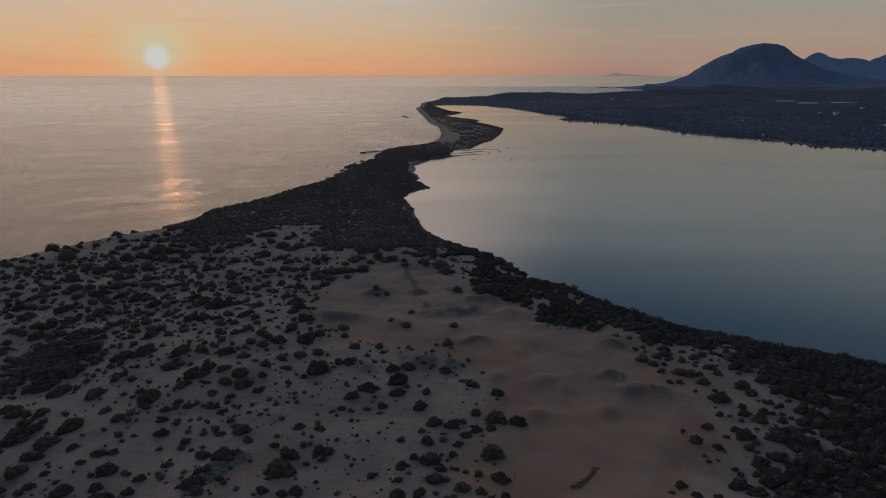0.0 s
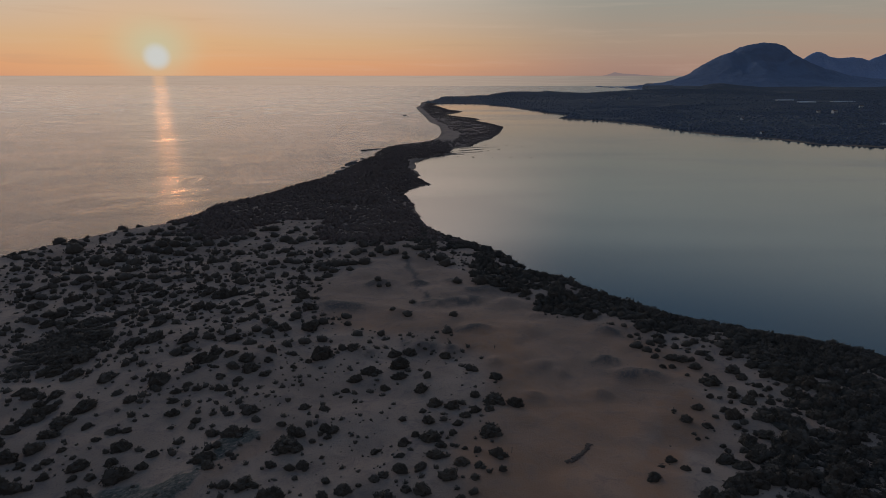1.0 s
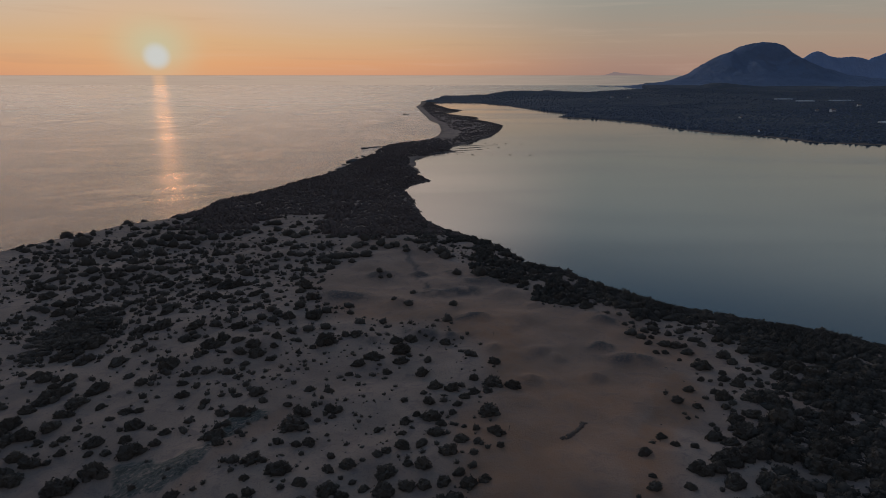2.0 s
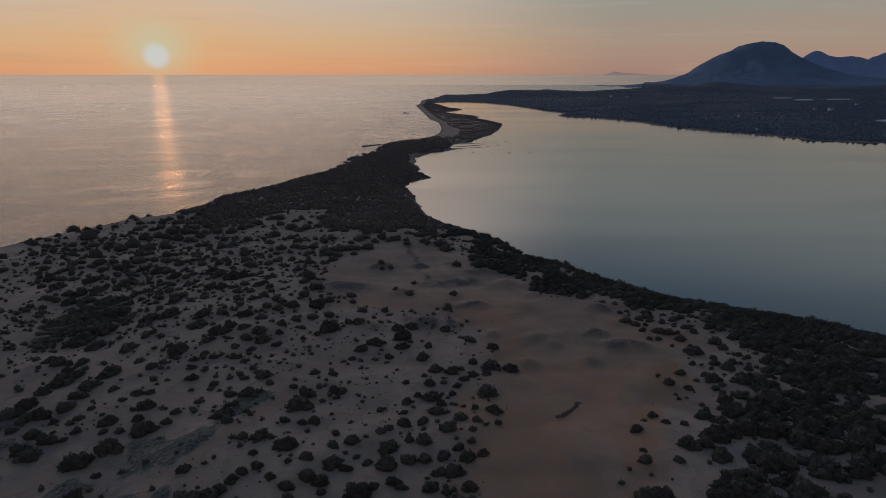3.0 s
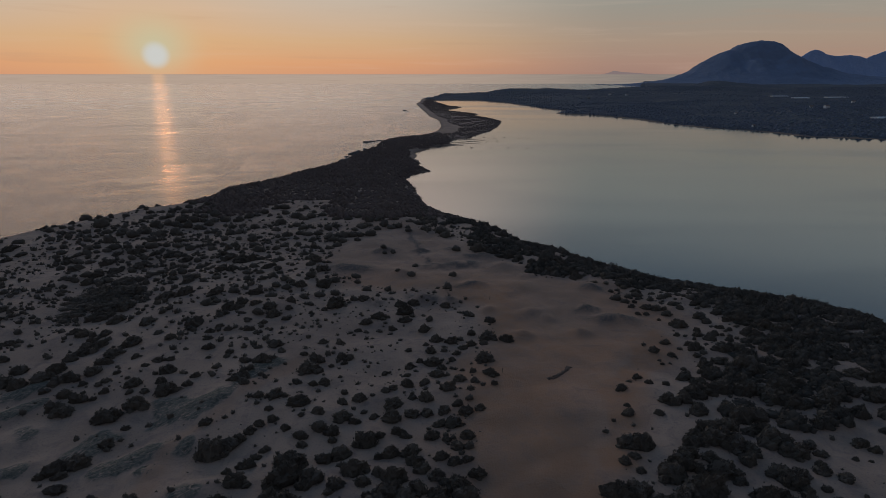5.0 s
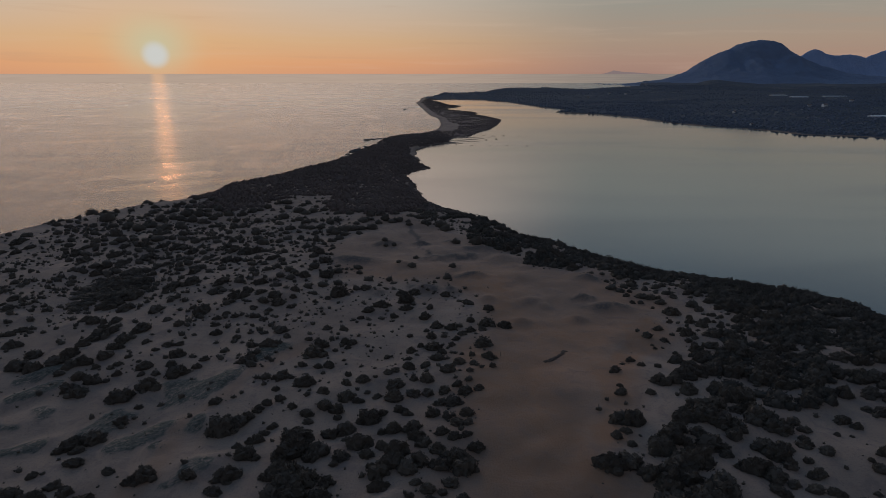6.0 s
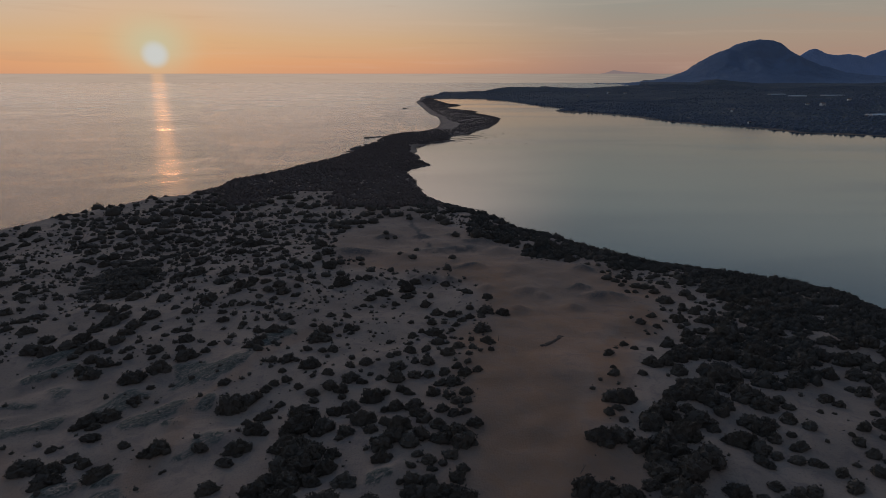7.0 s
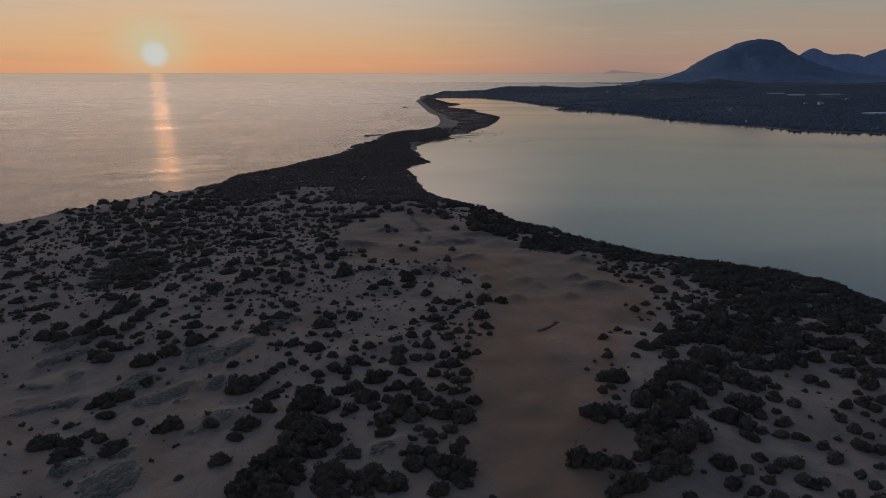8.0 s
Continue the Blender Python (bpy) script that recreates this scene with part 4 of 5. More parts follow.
# strip 19 of the bar, from near to far: place and width
BUSHES += [(-111.1, 176.1, 3.8), (-149.3, 176.3, 2.6), (-101.4, 176.4, 2.8), (-87.4, 176.5, 2.8), (-46.8, 176.8, 3.6), (-51.3, 177, 2.2),
           (-41.2, 177.4, 2.2), (-109, 178.4, 4.1), (-131.9, 179.3, 2.3), (-31.4, 179.4, 3.7), (-96.7, 179.4, 3.2), (60, 179.8, 3.4), (-127.9, 180, 4.1),
           (-69.7, 180, 2.9), (64.5, 180, 4.1), (-124.5, 180.3, 4.8), (3.5, 180.5, 3.4), (-120.3, 180.5, 2.3), (-70.8, 180.6, 2.6), (-11.5, 180.8, 4.1),
           (-106.6, 180.8, 2.9), (-66.1, 180.8, 2.9), (58.2, 181, 3.1), (-59.1, 181.6, 3.3), (-94.2, 181.7, 3.5), (-106.2, 182.2, 3.6), (48.1, 182.3, 5.5),
           (-167.2, 182.3, 4.5), (-178.2, 182.9, 4.5), (-16.6, 183, 2.1), (-91.7, 183.3, 2.6), (-55.6, 183.3, 2.1)]
# strip 20 of the bar, from near to far: place and width
BUSHES += [(-103.4, 183.5, 4.2), (-125.7, 183.6, 3.3), (-77.1, 184, 4.2), (-73.8, 184, 3), (-44.5, 184.5, 4.8), (-81.1, 184.7, 4.9), (-72.4, 185.1, 3),
           (-120.8, 185.2, 5.6), (-86.9, 185.7, 2.6), (-135.6, 186.2, 5.6), (-61, 186.2, 3), (48.3, 186.9, 4.3), (-65.4, 187.2, 4.3), (-115.5, 187.3, 3.3),
           (-70.3, 188.1, 3.7), (-85.7, 188.2, 2.4), (-142.4, 188.3, 4), (39.4, 188.7, 5.4), (-111.7, 188.8, 2.7), (34.8, 189.4, 4.7), (46.1, 189.6, 5.4),
           (-90.6, 189.9, 4.4), (-120.4, 190.1, 2.4), (-49.5, 190.4, 3.8), (-63.6, 190.5, 2.7), (52.9, 190.7, 2.5), (-97.7, 191, 3.4), (-175.7, 191.5, 5.5),
           (-102.2, 192.2, 3.1), (-127.7, 192.4, 4.8), (-108.8, 193, 2.7), (-115.4, 193.1, 5.8)]
# strip 21 of the bar, from near to far: place and width
BUSHES += [(-106.8, 193.9, 2.7), (-101.1, 193.9, 2.4), (-48.4, 194, 5.1), (57.6, 194, 4.4), (-10.6, 194.5, 2.8), (-159.8, 195, 2.4), (-86.4, 195.9, 2.1),
           (-186.4, 196.3, 4.3), (-136, 196.5, 4.1), (45.7, 196.5, 5.2), (-121.6, 196.6, 2.1), (-144.8, 196.8, 5.2), (-141.4, 197.3, 3.9),
           (-74.9, 197.5, 6.2), (-62.8, 197.6, 3.9), (-114.4, 197.9, 2.1), (-95.1, 198.1, 3.2), (-101.6, 198.2, 2.8), (-79, 198.2, 5.3), (-52.5, 198.8, 3.2),
           (-170.2, 198.8, 4.4), (-132, 199.1, 2.5), (34.5, 199.2, 4.2), (-176, 199.3, 4.4), (39.4, 199.5, 4.5), (-99.4, 199.7, 4.9), (54.3, 200.3, 3.8),
           (43.5, 200.4, 4.5), (-83.4, 200.5, 6), (-184, 200.5, 4), (-136, 200.8, 2.1), (-71.7, 200.8, 4.2)]
# strip 22 of the bar, from near to far: place and width
BUSHES += [(-93.7, 200.9, 3.2), (-90.4, 201, 2.5), (-147.7, 201.1, 3.2), (-122.1, 201.1, 3.5), (-139.4, 201.5, 2.8), (-115, 201.8, 2.5), (-152.5, 202.4, 3.3),
           (-136.3, 202.9, 2.1), (-118.2, 203, 3.6), (-52, 203.3, 4.3), (-79.5, 203.5, 3.6), (30.2, 203.7, 5), (-69.3, 203.8, 2.9), (-145.2, 204.4, 4.3),
           (-105.7, 204.9, 3.3), (-88.2, 205.3, 4.3), (-130.1, 205.9, 4.3), (-109.1, 206, 5.8), (-176, 206, 2.9), (-142.3, 206.1, 4), (-45.2, 206.1, 2.1),
           (-197.1, 206.6, 4.1), (-169.5, 206.8, 4.5), (-100, 207.1, 2.6), (37.7, 207.2, 3.1), (25.6, 207.3, 5.9), (-60.3, 207.6, 2.1), (-139.4, 207.8, 2.6),
           (-115.6, 207.8, 4.4), (-125.8, 208, 3.7), (-154.2, 208.6, 4), (-81.3, 208.7, 3.7)]
# strip 23 of the bar, from near to far: place and width
BUSHES += [(-66.7, 208.7, 2.6), (-123.3, 209, 5.5), (-56, 209, 4), (-136.3, 209.6, 4), (-23.9, 209.6, 2.5), (-107.7, 209.8, 2.1), (-20.6, 211, 2.1),
           (-114.5, 211.1, 2.2), (19.8, 211.2, 5.2), (54, 211.5, 4), (-148.9, 211.6, 2.6), (-186.9, 211.7, 4.1), (28.1, 211.8, 4.8), (-145.2, 212.2, 4.1),
           (-177.4, 212.5, 6.2), (-134.6, 212.8, 5.6), (-24.5, 213, 3.2), (-129.9, 213.8, 3.8), (-50.3, 213.9, 3), (-104.1, 214, 5.3), (-81.8, 214.2, 2.6),
           (5.1, 214.3, 4.6), (-125.5, 214.5, 3.4), (-95.4, 214.6, 4.1), (-76.2, 214.6, 6.4), (14.9, 214.7, 6.8), (-88.7, 214.8, 3.8), (-64.3, 214.8, 2.6),
           (50.6, 214.9, 5.3), (-143.3, 215.2, 3.4), (-162.9, 215.9, 3.8), (-69.4, 216.6, 4.1)]
# strip 24 of the bar, from near to far: place and width
BUSHES += [(-102.3, 217.2, 3.4), (-121.4, 217.3, 5.7), (-110.9, 217.5, 4.6), (-46.9, 217.8, 2.2), (-48, 218, 3.5), (-159.1, 218.3, 4.2), (17.2, 218.3, 4.1),
           (35.3, 218.5, 4.5), (-116.1, 218.7, 3.9), (-57.3, 218.7, 2.7), (-54.1, 218.9, 3.9), (-87.2, 219.1, 4.2), (-125.1, 219.3, 3.4), (-67.2, 220, 3.9),
           (-99.7, 220.1, 2.7), (-79.7, 220.2, 4.7), (-109.8, 220.7, 2.7), (-146.5, 220.8, 2.7), (-93.3, 221.3, 3.1), (-45, 221.5, 4.4), (-188.8, 222.7, 3.5),
           (-96.7, 223.3, 2.7), (-181.3, 223.5, 5.6), (-135.5, 223.8, 2.4), (-161.7, 223.9, 2.4), (31.8, 224.1, 5), (-62.4, 224.5, 3.5), (-156.5, 224.7, 2.7),
           (-75, 224.7, 2.4), (-124.2, 225, 5.5), (-139.6, 225.1, 2.4), (-144, 225.2, 7.5)]
# strip 25 of the bar, from near to far: place and width
BUSHES += [(23.2, 225.4, 5.1), (27.6, 225.9, 5.5), (-169.2, 226.1, 4), (43.1, 226.1, 5.1), (-114.6, 226.4, 4.3), (-43.9, 227.2, 5), (-166, 227.5, 2.8),
           (-111.7, 227.7, 3.2), (-94.7, 227.9, 3.6), (-154.8, 228.5, 4.4), (-82.8, 228.5, 4.8), (-76.2, 228.6, 2.8), (-160.4, 228.8, 2.1),
           (-101.7, 229.1, 3.2), (-48.1, 229.6, 5.9), (-37.6, 229.6, 3.6), (-89.3, 230, 3.3), (-131.4, 230.4, 2.8), (-70.1, 230.5, 3.3), (-56.9, 231.2, 4),
           (13.7, 231.6, 4.3), (-105.9, 231.7, 2.8), (19.3, 231.7, 4.3), (-165.5, 232.5, 3.3), (-65.1, 232.9, 3.3), (-169.5, 233, 2.8), (-81.2, 233.2, 3.3),
           (-50.6, 233.2, 5.3), (-73.1, 233.4, 2.8), (-157.2, 234.2, 2.9), (-84.9, 234.8, 3.3), (-154.6, 234.9, 2.9)]
# strip 26 of the bar, from near to far: place and width
BUSHES += [(-176.9, 235.1, 2.1), (-138.3, 235.3, 6.2), (-40.8, 235.8, 6.1), (-47, 236, 5.1), (-44.3, 236, 6.1), (-149, 236.1, 2.1), (-37.4, 236.2, 4.2),
           (1.1, 236.4, 5.7), (-69.9, 236.4, 4.9), (-152.9, 236.9, 2.1), (-162.9, 237.1, 4.1), (-144.8, 237.1, 4.6), (-77.7, 237.3, 2.1),
           (-95.4, 237.6, 4.9), (-127.3, 237.7, 7.4), (-92.3, 237.9, 3.3), (-33.1, 238, 5.2), (-60.8, 238.3, 4.9), (-171.9, 238.5, 4.1), (-64.4, 239.1, 4.6),
           (-114.4, 239.7, 2.1), (-56.5, 239.9, 5), (-134.1, 240.1, 5.8), (-168.2, 240.9, 2.6), (-145.1, 241, 5.5), (-90.4, 241, 2.9), (-92.2, 241.4, 4.6),
           (-137.6, 241.5, 4.2), (-153.1, 242, 4.7), (-179.7, 242.4, 4.7), (-122.2, 242.4, 7.1), (-113.8, 242.6, 2.1)]
# strip 27 of the bar, from near to far: place and width
BUSHES += [(-31.9, 242.9, 3.4), (-163.3, 243.3, 4.7), (-1.1, 244, 7.5), (-167.5, 244.2, 2.6), (-40.9, 244.4, 3.9), (-151.3, 244.7, 2.1),
           (-159.4, 245.5, 3.4), (-171.6, 245.7, 3), (-108.7, 245.7, 3.4), (-105.7, 245.8, 3.9), (-76.8, 246.2, 4.7), (-6.9, 246.6, 3.4), (26.4, 246.6, 6),
           (-184.1, 246.7, 3), (-16.2, 246.8, 3.9), (-138.8, 247, 5.1), (15.7, 247.4, 4.6), (-64.9, 247.8, 5.1), (-176.9, 247.9, 3.4), (-60.6, 248.2, 3),
           (-153.2, 248.5, 3.4), (-8.6, 248.6, 3.9), (-31, 249.5, 3.9), (-149, 249.6, 3), (-53.8, 249.7, 4.3), (-38.2, 250.2, 5.4), (-84.1, 250.5, 2.6),
           (-182.8, 250.6, 3.1), (-88.2, 250.6, 5.2), (-57.8, 251.5, 3.1), (20.8, 251.7, 4.7), (-72.1, 251.9, 3.1)]
# strip 28 of the bar, from near to far: place and width
BUSHES += [(-24.5, 251.9, 4.5), (-135.4, 252.1, 7.4), (-81.4, 252.2, 2.6), (-172, 252.6, 2.6), (-16.8, 252.6, 3), (-50.9, 253.3, 4), (-116.1, 253.6, 5.3),
           (-113.7, 253.6, 3.5), (-99.8, 253.9, 4.4), (-36.4, 254, 5.5), (-21.2, 254.2, 4), (-121.4, 254.7, 5.3), (-69.5, 254.7, 4.4), (-163.1, 254.9, 7.5),
           (-95.3, 255.1, 3.5), (-27.9, 255.1, 5), (-147.2, 255.3, 3.5), (-127.8, 256.3, 6.6), (-131.5, 256.5, 5.7), (-177.7, 256.6, 3.5), (-105, 258.6, 3.2),
           (-113, 259.4, 5.4), (-12.2, 259.5, 5.1), (-9.7, 260.2, 4.6), (-145.9, 260.9, 4), (-78.6, 261, 5.8), (-155.9, 262, 2.3), (-16.1, 262, 4.1),
           (-128, 262.5, 5.9), (-36.2, 262.6, 5.1), (-164.6, 264.1, 4.1), (-31.4, 264.2, 5.2)]
# strip 29 of the bar, from near to far: place and width
BUSHES += [(-122.6, 264.3, 5.5), (-170.9, 264.6, 3), (-117.7, 264.9, 5), (-173.2, 265, 2.7), (-113, 265.6, 4.6), (-23.9, 265.9, 4.7),
           (-53.2, 266.2, 4.1), (-46.9, 266.7, 5.2), (-138.9, 267, 4.1), (-101, 267.8, 6), (-146, 268.3, 6), (-69.2, 268.9, 6), (-129.1, 269, 6),
           (-108.7, 269.2, 6.5), (-171.5, 269.5, 3.3), (-42.3, 269.9, 4.8), (-136.5, 270.1, 5.1), (-166.9, 272.1, 3.3), (-124.8, 272.9, 4.2),
           (-145, 273.2, 3.3), (-82.5, 273.2, 3.3), (-66.4, 273.6, 5.2), (-120.9, 273.9, 5.2), (-74.6, 274.8, 6.2), (-98.3, 275.2, 5.7), (-161.5, 276, 3.8),
           (-61.8, 276.8, 5.2), (-116.2, 277.1, 6.2), (-95.1, 277.4, 3.8), (-133.6, 280.9, 5.3), (-120.2, 281, 4.3), (-81.4, 281, 4.8)]
# strip 30 of the bar, from near to far: place and width
BUSHES += [(-92.2, 281.3, 4.3), (-126.7, 281.6, 4.8), (-152.1, 282, 4.8), (-57.7, 282.9, 4.8), (-67.3, 283.7, 3.4), (-146.5, 284.3, 3.4),
           (-141.6, 284.8, 4.9), (-156.8, 288.2, 3.4), (-75.2, 288.4, 4.5), (-140, 289.2, 4.9), (-88.6, 292.1, 6), (-73.4, 292.5, 3.5), (-84.6, 292.7, 6),
           (-63.6, 293.3, 4), (-136.3, 293.4, 4.5), (-129.9, 294.4, 4.6), (-123.5, 296, 4.6), (-69.2, 298.6, 3.6), (-129.7, 302.6, 4.7),
           (-138.4, 303.5, 4.7)]
SHRUBS = []
# strip 1 of the bar, from near to far: place and width
SHRUBS += [(7.4, 35, 1.3), (-44.8, 41.3, 2), (43.7, 42, 1.1), (48.5, 43.4, 1.9), (-7.6, 46.1, 1.9), (-5.9, 50.1, 1.7), (-0.4, 50.7, 1.7), (-50.2, 51.7, 0.9),
           (-49.7, 52.2, 0.8), (72.9, 52.2, 1.8), (71.1, 58.2, 1.1), (-13.2, 58.3, 1.8), (83.7, 58.5, 0.9), (-19.9, 59.4, 1.8), (65.2, 59.7, 1.9),
           (83.2, 60.2, 1.7), (77.1, 60.5, 1.7), (-34.9, 62.8, 2), (79.3, 69.1, 1.2), (87.7, 69.2, 1.9), (76.6, 69.4, 1.6), (-12.2, 70, 2), (-22, 76.1, 1.8),
           (-65.9, 82.4, 2), (-29.8, 84.1, 1.7), (38.6, 85.7, 1.6), (-17.1, 87, 1.9), (-15.9, 92.7, 1.2), (-35.4, 92.8, 1.9), (6, 93.4, 1.9),
           (-22.4, 94.5, 1.9), (-79.2, 94.6, 1.7)]
# strip 2 of the bar, from near to far: place and width
SHRUBS += [(11.5, 96.3, 1.9), (-24.6, 102.2, 1.3), (-75.6, 103.1, 1.5), (7, 103.2, 2), (58.7, 104.6, 1.7), (4.5, 104.8, 1.4), (-14.3, 104.9, 2),
           (58.4, 106.3, 1.5), (-27.8, 108.3, 1.5), (54.1, 108.6, 1.1), (-125.8, 114.8, 1.4), (-16.1, 115.4, 0.7), (-9.1, 116.2, 1.9), (67.3, 117.1, 1.7),
           (-124.5, 117.2, 1.4), (-48.6, 118.8, 2), (-4.7, 119.6, 2), (82.7, 120.7, 1.5), (70.2, 121.2, 1.5), (82.2, 122, 1.7), (-60.7, 124.6, 1.6),
           (68.7, 125.4, 1.5), (-42.2, 125.9, 1.5), (-24.7, 126.8, 1), (-45, 127.1, 1.5), (81.5, 127.6, 1.3), (-124.7, 127.7, 1.8), (64.7, 127.8, 2),
           (-50.8, 128, 1.3), (78.2, 129.7, 1.6), (81.5, 132.6, 1.8), (70.8, 139.4, 1.9)]
# strip 3 of the bar, from near to far: place and width
SHRUBS += [(63.8, 139.8, 1.4), (-134.8, 140.2, 1.6), (69.2, 140.6, 1.7), (-18.7, 153.6, 1.8), (61.3, 155.2, 1.8), (75.3, 157.6, 1.5), (-146.9, 158.3, 1.7),
           (64.9, 159.6, 1.6), (79, 160.1, 1.6), (77.5, 162.7, 1.9), (-151, 168.8, 1.8), (-148.7, 170.2, 1.4), (-73.9, 171, 1.2), (-74.4, 174.4, 1.6),
           (-80.9, 174.8, 1), (-76.9, 176.4, 1.6), (60.7, 176.4, 1.7), (-50.7, 180.4, 1.3), (-139.2, 181.1, 1.6), (-86.1, 181.7, 1), (-54, 184.8, 1.3),
           (-147.6, 194.3, 1.8), (-125.4, 195.1, 1.4), (-57.5, 197.9, 1.1), (-67.2, 199, 1.8), (-105.9, 200.3, 1.4), (-108.8, 200.9, 1.1), (-48.7, 202.2, 1.6),
           (-187.5, 206.6, 1.7), (-45, 207.4, 1.5), (-62.4, 208.9, 0.9), (-20.2, 209.7, 1.9)]
# strip 4 of the bar, from near to far: place and width
SHRUBS += [(-48.5, 210.3, 1.7), (-97.8, 210.5, 1.1), (-80.9, 238.8, 1.7)]
# bushes on the slope between the hollow and the lagoon's thicket
BUSHES += [(63.3, 73.7, 7.3), (65.5, 70.4, 5.7), (59.4, 63.9, 5.4), (62.6, 63.3, 4.5), (53.5, 58.2, 5.1), (57.4, 55.7, 5), (57.3, 70.5, 4.7), (70.6, 70.2, 3.4), (64.8, 56.1, 3.4), (61.6, 58.8, 3.5), (53.6, 70.8, 5.7),
           (98.6, 103.7, 5.8), (102.4, 101.4, 5.7), (108.2, 102.4, 6.4), (111.2, 98.8, 6.3), (100.1, 93.4, 4.9), (97.8, 81.6, 4.7), (95, 87.2, 4.7), (93, 96.1, 4.5), (107.2, 90.5, 4.8), (105.3, 111.8, 5.4)]
# rounded bushes along the crest above the open sea
BUSHES += [(-165, 302, 9.0), (-181, 274, 8.0), (-184, 281, 4.5), (-178, 292, 3.2), (-160, 309, 4.8)]


def plant(spots, kinds, seed, low, high):
    """Sets out bushes at their places, drawn out along the wind: the first of each kind is moved there, the others are copies."""
    rng = np.random.RandomState(seed)
    fresh = list(kinds)
    for x, y, wide in spots:
        kind = kinds[rng.randint(len(kinds))]
        west = smooth(x, -45, -75) * (0.3 + 0.7 * smooth(y, 95, 150))
        m = (pose(x, y, tall_at(x, y) - 0.03 * wide, 0, 0, rng.uniform(-35, 35) * (1 - 0.5 * west) + 62 * west + 180 * rng.randint(2))
             @ Matrix.Diagonal((wide * (1 + 0.33 * west), wide * rng.uniform(0.75, 1.0), wide * rng.uniform(low, high) * (1 - 0.12 * west), 1)))
        if kind in fresh:
            fresh.remove(kind)
            kind.matrix_basis = m
        else:
            made = copy_thing(kind, pose(0, 0, 0))
            made.matrix_basis = m
    for kind in fresh:
        for part_ in kind.children:
            bpy.data.objects.remove(part_)
        bpy.data.objects.remove(kind)


def nearest(spots, most):
    """The bushes nearest the near end of the bar, and the rest."""
    spots = sorted(spots, key=lambda s: s[1])
    return spots[:most], spots[most:]


BIG, FAR_BIG = nearest([s for s in BUSHES if s[2] >= 4.2], 290)
MIDDLE, FAR_MIDDLE = nearest([s for s in BUSHES if s[2] < 4.2], 290)
plant(BIG, [bush_kind("juniper_bush", 10 + i, 2 + i % 4, 860, 0.0245, 0.022, 0.28, "broad dark green juniper bush on pale dune sand", "juniper bushes on the dunes")
            for i in range(8)], 1, 0.85, 1.25)
plant(MIDDLE, [bush_kind("mastic_bush", 30 + i, 1 + i % 3, 420, 0.033, 0.027, 0.3, "rounded dark green evergreen bush on dune sand", "evergreen bushes on the dunes")
               for i in range(8)], 2, 0.9, 1.3)
plant(SHRUBS, [bush_kind("dwarf_shrub", 50 + i, 1 + i % 2, 120, 0.055, 0.075, 0.4, "low spiky dark green shrub on open sand", "small shrubs on the dunes")
               for i in range(5)], 3, 0.75, 1.2)


def strew(name, spots, shapes, mat, label, category, seed):
    """Many plants in one mesh: spots are rows of x, y, z, width, height."""
    rng = np.random.RandomState(seed)
    points, faces, k = [], [], 0
    for x, y, z, wide, high in spots:
        p, f = shapes[rng.randint(len(shapes))]
        a = rng.uniform(-0.7, 0.7) + 3.1416 * rng.randint(2)
        c, s = math.cos(a) * wide, math.sin(a) * wide
        q = np.empty_like(p)
        q[:, 0], q[:, 1], q[:, 2] = x + p[:, 0] * c - p[:, 1] * s, y + p[:, 0] * s + p[:, 1] * c, z + p[:, 2] * high
        points.append(q)
        faces.append(f + k)
        k += len(p)
    co, tri = np.concatenate(points), np.concatenate(faces)
    me = bpy.data.meshes.new(name)
    me.vertices.add(len(co)), me.loops.add(tri.size), me.polygons.add(len(tri))
    me.vertices.foreach_set("co", co.ravel().astype(np.float32))
    me.loops.foreach_set("vertex_index", tri.ravel().astype(np.int32))
    me.polygons.foreach_set("loop_start", np.arange(0, tri.size, 3, dtype=np.int32))
    me.materials.append(mat)
    me.update(calc_edges=True)
    return tagged(new(name, me), label, category, kind="stuff")


def shape_of(seed, masses, count, base, tall, lean, cores, level=1):
    """Points and faces of one small plant, for strewing; one unit wide and one high."""
    rng = np.random.RandomState(seed)
    shape = lump(seed, masses)
    p1, f1 = sprays(rng, shape, count, base, tall, lean)
    p2, f2 = core(shape, [level] * cores, 0.93)
    p = np.array([tuple(q) for q in p1] + p2)
    p[:, 2] /= 0.42
    return p, np.array(f1 + [tuple(len(p1) + i for i in f) for f in f2])


def jittered(x0, x1, y0, y1, gap, seed):
    rng = np.random.RandomState(seed)
    X, Y = np.meshgrid(np.arange(x0, x1, gap), np.arange(y0, y1, gap))
    x, y = (X + rng.uniform(-0.5, 0.5, X.shape) * gap).ravel(), (Y + rng.uniform(-0.5, 0.5, X.shape) * gap).ravel()
    return x, y, rng.rand(len(x)), rng.rand(len(x))


def free_of(x, y, spots, room):
    """False where a planted bush already stands."""
    ok = np.ones(len(x), bool)
    for a, b, w in spots:
        ok &= (x - a) ** 2 + (y - b) ** 2 > (w * room) ** 2
    return ok


PLANTED = BUSHES + SHRUBS
SMALL = [shape_of(100 + i, 2, 34, 0.06, 0.04, 0.35, 2) for i in range(8)]
TINY = [shape_of(110 + i, 1, 10, 0.12, 0.12, 0.4, 1) for i in range(6)]
CROWN = [shape_of(120 + i, 3, 26, 0.085, 0.05, 0.3, 2) for i in range(10)]
FAR_CROWN = [shape_of(140 + i, 2, 6, 0.16, 0.06, 0.2, 1) for i in range(8)]


